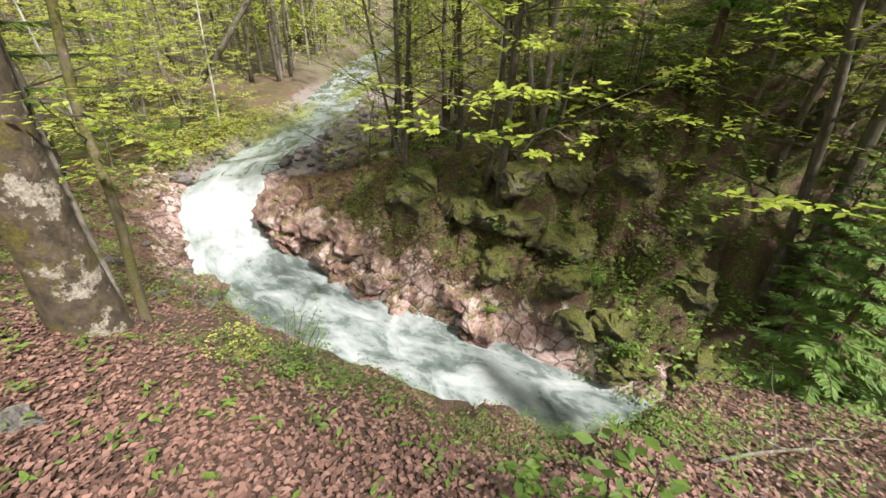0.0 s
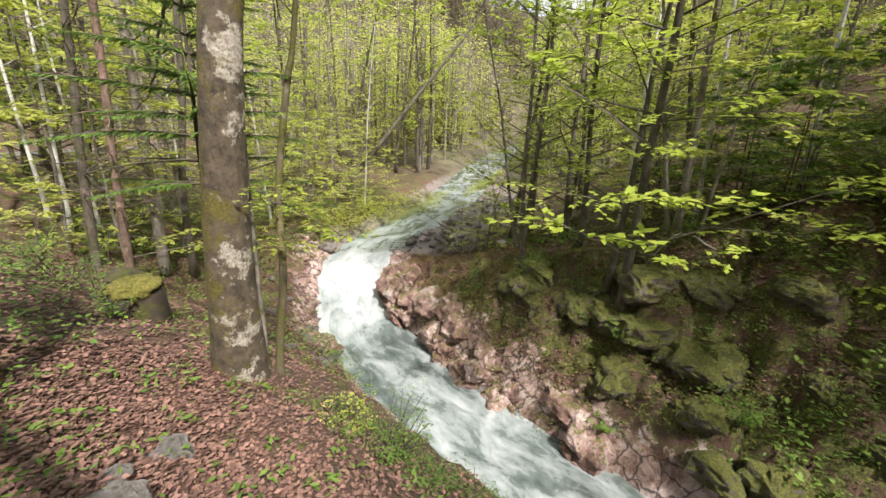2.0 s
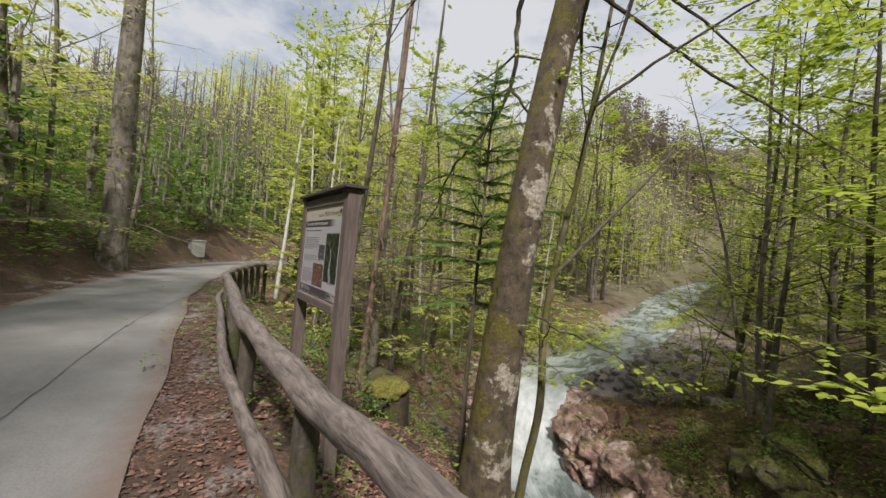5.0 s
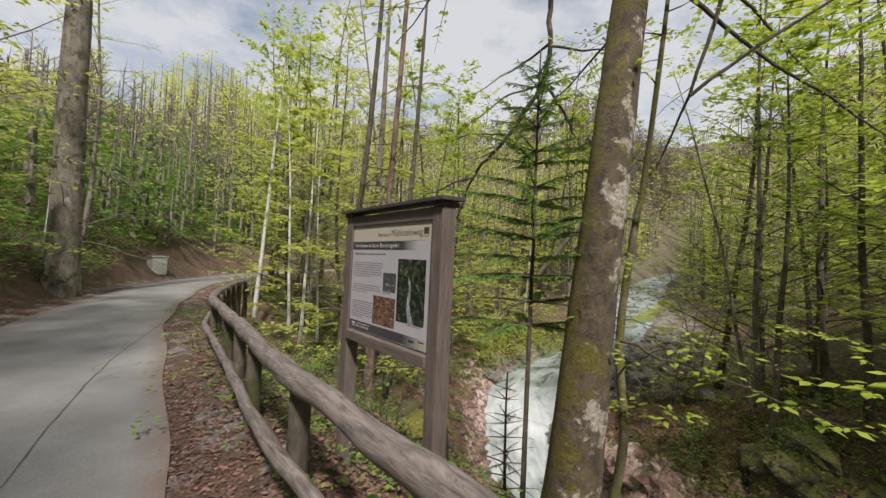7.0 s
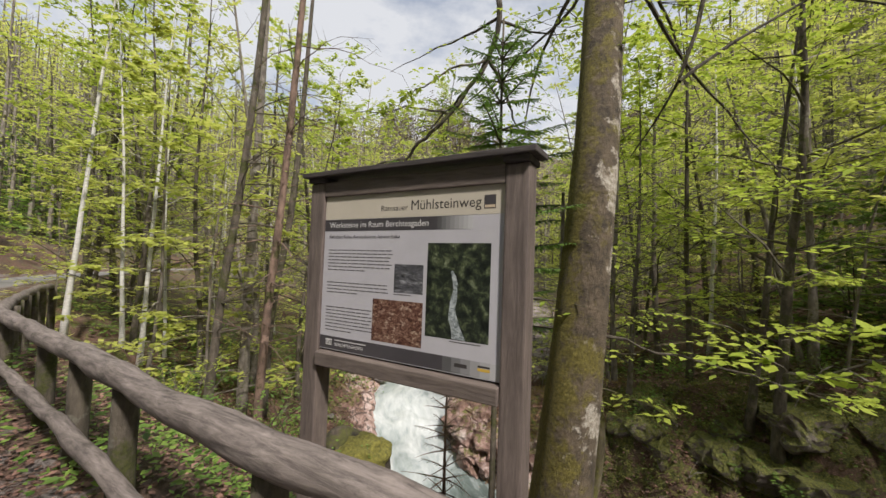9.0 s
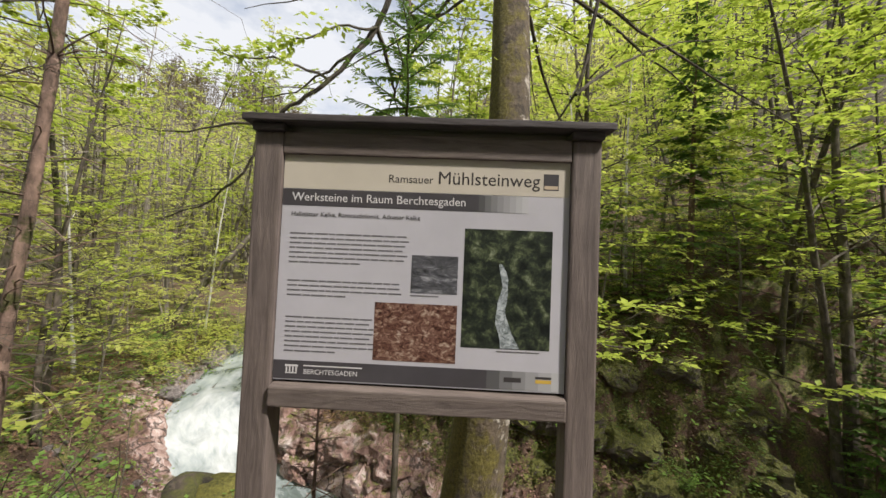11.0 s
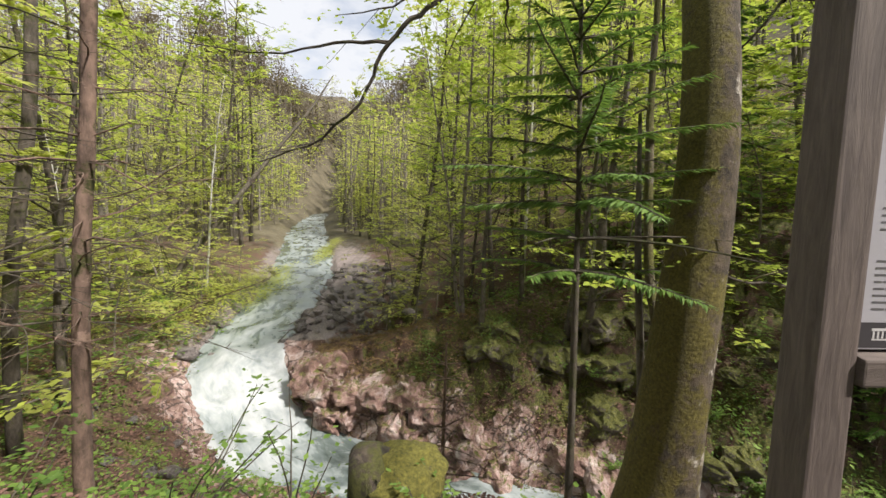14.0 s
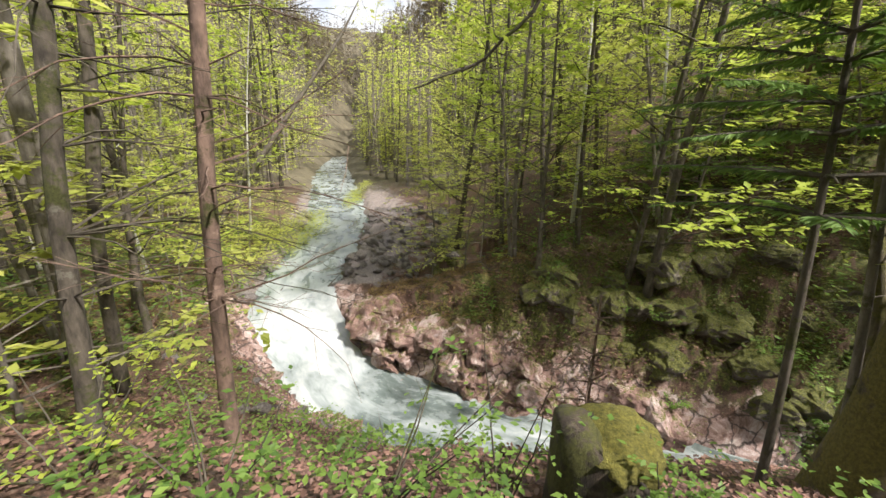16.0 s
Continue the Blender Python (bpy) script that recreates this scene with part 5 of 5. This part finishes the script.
rocks("river_stone", STONES, bank_spots(40, -18, -14.5, -0.4, 0.8, 0.15, 0.5, 1, 0.0, 0.8, 32), "grey stone along the stream's edge", "stones along the stream", "stone")
rocks("river_stone", STONES, [(-13.6, 18.9, 0.55, 0.25, 0.9), (-13.0, 19.6, 0.4, 0.2, 0.9), (-15.75, 15.6, 0.65, 0.5, 0.8), (-16.4, 14.6, 0.7, 0.3, 0.8)], "dark wet boulder in the stream", "stones along the stream", "stone")
rocks("river_stone", STONES, [(RK.uniform(-16, -9), RK.uniform(6.5, 11), RK.uniform(0.12, 0.35), 0.1, 0.8) for k in range(45)], "pale stone lying on the wooded bank", "stones on the bank", "stone")
rocks("pale_stone", [rock_mesh("pale_stone", 5, mat_rock("pale_limestone", [(0.3, (0.22, 0.19, 0.17)), (0.55, (0.45, 0.41, 0.38)), (0.75, (0.62, 0.58, 0.55))], 0.12, 5.0), 0, 16, True)],
      [(-2.38, 0.36, 0.24, 0.15, 1.0), (-2.05, 0.28, 0.12, 0.1, 0.9), (-2.75, 0.5, 0.13, 0.1, 0.9), (-2.95, 0.9, 0.2, 0.0, 1.0)], "pale limestone lump lying among the leaves", "stones by the path", "stone")


def build_bin():
    root = thing("grit_bin", pose(-30.4, 0.35, ground_at(-30.4, 0.35) - 0.05, 0, 0, 20), "pale concrete grit bin standing beside the road", "bin")
    cm = mat_plain("pale_concrete", (0.46, 0.46, 0.45), 0.85, 0.15, 8)
    part("body", box_bm(-0.36, 0.36, -0.38, 0.38, -0.1, 0.92, 0.03), cm, root)
    part("lid", box_bm(-0.40, 0.40, -0.42, 0.42, 0.92, 0.99, 0.02), cm, root, "flat concrete lid")


build_bin()


# ---------------------------------------------------------------- what covers the ground
def scatter(name, count, place, size, material, label, category, tilt=0.5, lift=0.02, wide=0.6, cluster=1, up=0.0, seed=1, spread=0.12):
    """One object of many small leaves lying on, or growing from, the ground."""
    rng = np.random.default_rng(seed)
    xy = np.array([place(rng) for k in range(count)])
    z = land(xy[:, 0], xy[:, 1])[0]
    V, F = [], []
    pr = random.Random(seed)
    for (x, y), h in zip(xy, z):
        for c in range(cluster):
            a = pr.uniform(0, 6.283)
            rise = up * pr.uniform(0.3, 1.0)
            d = Vector((math.cos(a), math.sin(a), pr.uniform(-0.25, 0.35) * tilt * 2)).normalized()
            n = Vector((pr.uniform(-tilt, tilt), pr.uniform(-tilt, tilt), 1)).normalized()
            s = size * pr.uniform(0.6, 1.3)
            q = Vector((x + pr.uniform(-1, 1) * spread * (cluster > 1), y + pr.uniform(-1, 1) * spread * (cluster > 1), h + lift * pr.uniform(0.2, 1.5) + rise))
            leaf(V, F, q, d, n, s, wide)
    ob = vf(name, V, F, material)
    return tagged(ob, label, category, kind="stuff")


def blobs(rng, centres, sx):
    c = centres[int(rng.integers(len(centres)))]
    return rng.normal(c[0], c[2] * sx), rng.normal(c[1], c[2] * sx)


scatter("fallen_leaves", 27000, lambda r: (r.uniform(-5.2, 2.4), 0.1 + abs(r.normal(0, 1.3))), 0.05, M_LITTER, "reddish-brown fallen beech leaves covering the bank", "leaf litter", 0.45, 0.03, 0.62, seed=2)
scatter("fallen_leaves", 9000, lambda r: (r.uniform(0.3, 7.0), r.uniform(0.6, 5.4)), 0.065, M_LITTER, "reddish-brown fallen leaves on the bank downstream", "leaf litter", 0.45, 0.03, 0.62, seed=31)
scatter("undergrowth", 260, lambda r: (r.normal(1.4, 0.6), r.normal(3.3, 0.4)), 0.05, M_HERB, "mossy green herbs on the brow of the bank", "undergrowth", 0.7, 0.04, 0.3, 8, 0.16, 32)
scatter("undergrowth", 160, lambda r: (r.uniform(1.5, 6.5), r.uniform(2.2, 5.2)), 0.07, M_HERB, "scattered herbs on the bank downstream", "undergrowth", 0.6, 0.04, 0.4, 7, 0.2, 33)
scatter("fallen_leaves", 14000, lambda r: (r.uniform(-13, -4.5), r.uniform(-0.3, 5.5)), 0.065, M_LITTER, "brown fallen leaves on the wooded bank", "leaf litter", 0.45, 0.03, 0.62, seed=3)
scatter("fallen_leaves", 9000, lambda r: (r.uniform(-17, -7), r.uniform(5.0, 11.5)), 0.10, M_LITTER, "brown fallen leaves on the flat bank above the rapids", "leaf litter", 0.45, 0.03, 0.62, seed=41)
scatter("undergrowth", 420, lambda r: (r.uniform(-17, -7.5), r.uniform(4.5, 10.5)), 0.10, M_LEAFD, "low green shrubs on the bank above the rapids", "undergrowth", 0.6, 0.05, 0.5, 8, 0.45, 42, 0.22)
scatter("fallen_leaves", 16000, lambda r: (r.uniform(-11, 5), r.uniform(10.5, 18)), 0.12, M_LITTER, "brown fallen leaves on the far bank", "leaf litter", 0.5, 0.04, 0.62, seed=4)
scatter("fallen_leaves", 3500, lambda r: (r.uniform(-9, -1), r.uniform(-1.05, -0.3)), 0.05, M_LITTER, "dry leaf crumbs on the road's shoulder", "leaf litter", 0.3, 0.015, 0.6, seed=5)
scatter("dry_grass", 1500, lambda r: (r.uniform(-11.5, -4.5), r.uniform(12.6, 16.5)), 0.17, M_DRY, "tufts of dry orange-brown grass on the rock point", "grass", 0.9, 0.03, 0.12, 9, 0.06, 20, 0.16)
scatter("dry_grass", 700, lambda r: (r.uniform(-22, -16), r.uniform(6, 19)), 0.2, M_DRY, "dry orange-brown grass on the flat bank upstream", "grass", 0.9, 0.03, 0.12, 9, 0.06, 21, 0.2)
NEAR_HERBS = [(-6.6, 0.9, 0.7), (-5.6, 0.7, 0.5), (-7.6, 0.8, 0.8), (-9.5, 1.3, 0.9), (-11.5, 1.8, 1.0), (-13.5, 2.6, 1.0), (-8.5, 0.4, 0.5), (-5.4, 1.7, 0.5), (-10.5, 0.7, 0.5), (-6.9, 0.05, 0.3), (-9.3, 2.4, 0.8), (-8.2, 1.7, 0.6)]
scatter("undergrowth", 260, lambda r: blobs(r, NEAR_HERBS, 1.3), 0.07, M_LEAFD, "dark low herbs under the trees", "undergrowth", 0.6, 0.05, 0.5, 7, 0.2, 26)
scatter("undergrowth", 190, lambda r: blobs(r, NEAR_HERBS, 0.9), 0.08, M_HERB, "low green herbs and ferns along the railing", "undergrowth", 0.5, 0.05, 0.5, 7, 0.28, 6)
scatter("undergrowth", 150, lambda r: (r.uniform(-4.5, 2.2), r.uniform(0.35, 2.4)), 0.07, M_HERB, "single green herbs between the fallen leaves", "undergrowth", 0.5, 0.03, 0.4, 6, 0.12, 7, 0.07)
scatter("undergrowth", 330, lambda r: (r.uniform(-3.4, 0.6), r.normal(2.5, 0.25)), 0.06, M_HERB, "grassy green fringe at the edge of the drop", "undergrowth", 0.7, 0.04, 0.16, 8, 0.10, 8)
FAR_HERBS = [(-1.9, 12.4, 0.5), (0.5, 12.2, 0.8), (1.8, 11.8, 1.0), (3.2, 10.8, 1.0), (4.4, 10.2, 0.8), (-3.8, 12.6, 0.6), (2.6, 9.6, 0.5), (3.6, 9.0, 0.5), (-6.4, 13.2, 0.5), (0.0, 13.5, 1.0), (-3.0, 14.5, 1.0), (2.5, 13.5, 1.2)]
scatter("undergrowth", 620, lambda r: blobs(r, FAR_HERBS, 0.7), 0.10, M_HERB, "green shrubs and ferns hanging over the far bank", "undergrowth", 0.5, 0.05, 0.5, 9, 0.6, 9, 0.25)
scatter("undergrowth", 2400, lambda r: (r.uniform(-8.5, 4.5), r.uniform(10.0, 13.6)), 0.14, mat_leaf("moss_tuft", (0.05, 0.055, 0.012), (0.20, 0.20, 0.04), 0.2, 0.9), "mossy grass tufts on the far bank", "undergrowth", 0.9, 0.03, 0.2, 8, 0.3, 10, 0.25)
scatter("undergrowth", 1300, lambda r: (r.uniform(-6, 15), r.uniform(13.5, 30)), 0.17, M_HERB, "green undergrowth below the trees of the far bank", "undergrowth", 0.5, 0.05, 0.5, 6, 0.5, 22, 0.35)
scatter("undergrowth", 2200, lambda r: (r.uniform(3, 22), r.uniform(8.5, 26)), 0.2, M_LEAFD, "shrubs in shade-dark green on the hillside beyond the stream", "undergrowth", 0.5, 0.05, 0.5, 7, 0.8, 16, 0.4)
scatter("undergrowth", 1800, lambda r: (r.uniform(-26, -15.5), r.uniform(4, 26)), 0.16, M_HERB, "green undergrowth below the trees upstream", "undergrowth", 0.5, 0.05, 0.5, 7, 0.45, 11, 0.3)
scatter("undergrowth", 1500, lambda r: (r.uniform(-19.2, -17.0), r.uniform(15, 45)), 0.16, M_LEAFY, "yellow-green shrubs fringing the stream", "undergrowth", 0.4, 0.05, 0.5, 8, 0.9, 12, 0.35)
def above_road(r):
    x = r.uniform(-70, 2)
    return x, float(np.interp(-x, [-p[0] for p in ROAD], [p[1] for p in ROAD])) - 2.6 - abs(r.normal(0, 8.0)) - (0.25 * max(0, -x - 24))


scatter("fallen_leaves", 9000, above_road, 0.13, M_LITTER, "brown fallen leaves on the slope above the road", "leaf litter", 0.5, 0.04, 0.62, seed=15)
scatter("undergrowth", 7000, above_road, 0.22, M_LEAFD, "shrubs in shade-dark green on the slope above the road", "undergrowth", 0.5, 0.05, 0.5, 6, 0.9, 13, 0.5)
scatter("undergrowth", 380, lambda r: (r.uniform(-15, -2), r.normal(0.15, 0.2)), 0.055, M_HERB, "grass and herbs under the railing", "undergrowth", 0.7, 0.04, 0.3, 7, 0.16, 14)


def bush(name, x, y, z, height, spread, mat, stems, per, size, label, seed):
    rng = random.Random(seed)
    root = thing(name, pose(x, y, z), label, "shrub")
    BV, BF, LV, LF = [], [], [], []
    for k in range(stems):
        a = rng.uniform(0, 6.283)
        pts = curve_pts(rng, (rng.uniform(-0.06, 0.06), rng.uniform(-0.06, 0.06), -0.1), (math.cos(a) * spread, math.sin(a) * spread, 1), height * rng.uniform(0.6, 1.1), 6, 0.1, 0.0)
        tube(BV, BF, pts, [0.009 - 0.001 * j for j in range(7)], 4, cap=False)
        spray(BV, BF, LV, LF, rng, pts, 0.004, size, per, 0.4, height * 0.25, 6)
    vf("branchwork", BV, BF, M_DARKBARK, root, "thin dark shoots")
    vf("crown", LV, LF, mat, root, "small fresh leaves")
    return root


bush("bank_bush", -2.25, 2.45, ground_at(-2.25, 2.45), 0.75, 0.75, M_HERB, 22, 6, 0.035, "airy bush with small green leaves at the bank's edge", 1)
bush("bank_bush", -2.75, 2.35, ground_at(-2.75, 2.35), 0.45, 0.9, M_LEAFY, 10, 6, 0.045, "low yellow-green shoots at the bank's edge", 2)
bush("leafy_sapling", 0.55, 1.0, ground_at(0.55, 1.0), 0.75, 0.5, M_HERB, 5, 3, 0.11, "maple sapling with large fresh green leaves", 3)
bush("leafy_sapling", 0.25, 1.25, ground_at(0.25, 1.25), 0.4, 0.6, M_HERB, 4, 3, 0.10, "maple sapling with large fresh green leaves", 4)
bush("stump_shoots", -6.25, 1.70, ground_at(-6.25, 1.7), 0.6, 0.4, M_HERB, 7, 5, 0.06, "green shoots growing against the old stump", 5)
bush("bramble", -8.0, 1.75, ground_at(-8.0, 1.75), 1.1, 0.8, M_HERB, 9, 4, 0.065, "bramble with arching shoots below the railing", 6)
bush("bramble", -9.0, 1.5, ground_at(-9.0, 1.5), 1.0, 0.8, M_HERB, 9, 4, 0.07, "bramble with arching shoots below the railing", 7)
bush("bramble", -7.3, 1.9, ground_at(-7.3, 1.9), 1.35, 0.35, M_HERB, 5, 3, 0.06, "tall thin green shoots beside the stump", 8)
bush("bramble", -10.2, 1.9, ground_at(-10.2, 1.9), 1.2, 0.7, M_LEAF, 9, 5, 0.075, "bright green shrub under the trees", 9)


for x, y, h, w, n, sd in ((-1.7, 12.1, 1.0, 0.8, 16, 21), (3.4, 9.5, 0.9, 1.0, 16, 22), (-0.4, 11.7, 1.1, 0.8, 16, 23), (-0.5, 10.3, 0.8, 0.9, 14, 24), (2.2, 10.2, 0.9, 0.8, 12, 25), (2.7, 13.0, 1.2, 0.8, 16, 26)):
    bush("bank_bush", x, y, ground_at(x, y), h, w, M_HERB, n, 6, 0.085, "leafy green shrub growing from the mossy far bank", sd)


def fallen_branch(path, r, seed):
    """A dry branch lying across the bank, with a few bare twigs."""
    rng = random.Random(seed)
    ends = [(x, y, ground_at(x, y) + lift) for x, y, lift in path]
    root = thing("fallen_branch", pose(*ends[0]), "pale dry fallen branch lying across the bank", "branch", "fallen branches")
    q, rr = fine(inv_pts(root, ends), [r * (1 - 0.8 * k / (len(ends) - 1)) for k in range(len(ends))], 5)
    q = [v + Vector((rng.uniform(-1, 1), rng.uniform(-1, 1), rng.uniform(-1, 1))) * 0.03 for v in q]
    V, F = [], []
    tube(V, F, q, rr, 6)
    vf("stick", V, F, M_GREYBARK, root, "", True)
    for k in range(4):
        i = rng.randrange(2, len(q) - 2)
        pts = curve_pts(rng, q[i], (rng.uniform(-1, 1), rng.uniform(-1, 1), rng.uniform(0.2, 1)), rng.uniform(0.3, 0.9), 4, 0.25)
        V, F = [], []
        tube(V, F, pts, [rr[i] * (0.6 - 0.12 * j) for j in range(5)], 4)
        vf("twig", V, F, M_GREYBARK, root)


fallen_branch([(-7.6, 16.6, 0.2), (-6.4, 15.0, 0.35), (-4.9, 12.7, 0.15)], 0.03, 1)
fallen_branch([(1.3, 12.8, 0.5), (0.2, 12.6, 0.8), (-1.0, 12.3, 0.2)], 0.035, 2)
fallen_branch([(-3.8, 11.2, 0.1), (-2.6, 11.6, 0.4), (-1.5, 12.0, 0.3)], 0.028, 3)
fallen_branch([(-5.9, 13.4, 0.1), (-5.0, 12.6, 0.3), (-4.0, 12.2, 0.1)], 0.022, 4)
fallen_branch([(1.9, 2.6, 0.05), (3.1, 3.2, 0.12), (4.3, 4.0, 0.05)], 0.022, 5)


# ---------------------------------------------------------------- woods on the valley sides
def build_far_wood(name, count, seed, material, bark, spot, label, bare, least=38, tall=(12, 21), clumps=150):
    rng = random.Random(seed)
    V, F, BV, BF = [], [], [], []
    xy = []
    while len(xy) < count:
        x, y = spot(rng)
        if math.hypot(x + 8, y - 5) > least and float(nearest(RD, np.array([x]), np.array([y]))[0][0]) > 4 and float(nearest(RIV, np.array([x]), np.array([y]))[0][0]) > 6:
            xy.append((x, y))
    z = land(np.array([p[0] for p in xy]), np.array([p[1] for p in xy]))[0]
    for (x, y), h in zip(xy, z):
        H = rng.uniform(*tall)
        big = min(2.2, max(0.8, math.hypot(x, y) / 70))
        tube(BV, BF, [(x, y, h - 0.5), (x + rng.uniform(-0.4, 0.4), y, h + H * 0.5), (x + rng.uniform(-0.7, 0.7), y, h + H)], [0.2, 0.14, 0.04], 5, cap=False)
        if bare:
            for k in range(16):
                a, q = rng.uniform(0, 6.28), rng.uniform(0.3, 0.98)
                ln = rng.uniform(1.2, 2.8) * (1.15 - q * 0.6)
                s = Vector((x, y, h + H * q))
                tube(BV, BF, [s, s + Vector((math.cos(a) * ln * 0.6, math.sin(a) * ln * 0.6, ln * 0.45)), s + Vector((math.cos(a) * ln, math.sin(a) * ln, ln * 1.05))], [0.05, 0.035, 0.015], 3, cap=False)
        for k in range(28 if bare else int(clumps / big)):
            q = rng.uniform(0.12, 1.0)
            r = 2.6 * (1.1 - q * 0.8) * math.sqrt(rng.random())
            a = rng.uniform(0, 6.28)
            d = Vector((math.cos(a), math.sin(a), rng.uniform(-0.3, 0.3))).normalized()
            leaf(V, F, Vector((x + math.cos(a) * r, y + math.sin(a) * r, h + H * q)), d, Vector((rng.uniform(-0.5, 0.5), rng.uniform(-0.5, 0.5), 1)).normalized(), rng.uniform(0.35, 0.75) * big, 0.6)
    root = thing(name, Matrix(), label, "woodland")
    root["kind"] = "stuff"
    o = vf("tree_stems", BV, BF, bark, root)
    o["kind"] = "stuff"
    o = vf("foliage", V, F, material, root)
    o["kind"] = "stuff"


def ring(a0, a1, r0, r1):
    """A place in a sector of the valley, seen from the road."""
    def spot(r):
        a, q = radians(r.uniform(a0, a1)), math.sqrt(r.uniform(r0 * r0, r1 * r1))
        return -5 + math.cos(a) * q, math.sin(a) * q
    return spot


build_far_wood("far_wood", 330, 1, M_LEAFY, M_GREYBARK, ring(62, 172, 40, 105), "leafing spring woods on the far valley sides", False)
build_far_wood("bare_wood", 380, 2, M_LEAFY, M_GREYBARK, ring(62, 175, 40, 120), "grey woods not yet in leaf on the far valley sides", True)
build_far_wood("bare_wood", 230, 5, M_LEAFY, M_GREYBARK, ring(92, 130, 62, 150), "grey-brown woods closing the valley upstream", True, 38, (15, 27))
# grey-brown twigs, paler because the haze of the far slopes is in the colour
M_TWIGS = mat_leaf("hazy_budding_twigs", (0.13, 0.105, 0.075), (0.34, 0.29, 0.18), 0.3, 0.9)
build_far_wood("bare_wood", 260, 8, M_TWIGS, M_GREYBARK, ring(84, 150, 130, 235), "grey-brown bare woods along the valley's skyline", False, 60, (14, 24), 150)
build_far_wood("bare_wood", 460, 9, M_TWIGS, M_GREYBARK, ring(92, 130, 185, 252), "grey-brown budding woods on the highest slopes", False, 60, (18, 30), 150)
build_far_wood("hill_wood", 110, 3, M_LEAFY, M_GREYBARK, ring(176, 245, 39, 130), "thin leafing woods on the hillside above the road", True, 38, (7, 15))
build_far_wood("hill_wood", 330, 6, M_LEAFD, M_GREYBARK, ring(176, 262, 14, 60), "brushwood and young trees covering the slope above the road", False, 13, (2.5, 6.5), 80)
build_far_wood("far_wood", 110, 21, M_LEAFY, M_GREYBARK, ring(96, 124, 48, 140), "yellow-green trees closing the valley upstream", False, 38, (7, 15), 200)
build_far_wood("hill_wood", 240, 12, M_LEAFD, M_GREYBARK, ring(158, 186, 27, 85), "bushy young wood on the slope where the road bends away", False, 26, (2.5, 8), 80)
build_far_wood("hill_wood", 130, 13, M_LEAFY, M_GREYBARK, ring(158, 190, 34, 95), "pale grey woods leafing along the ridge above the road", True, 33, (8, 14))
build_far_wood("hill_wood", 120, 4, M_LEAF, M_DARKBARK, ring(5, 64, 39, 90), "green woods on the hillside beyond the stream", False)
build_far_wood("far_wood", 420, 7, M_LEAFY, M_GREYBARK, ring(60, 180, 95, 240), "pale woods on the farthest slopes", False, 60, (14, 24), 130)
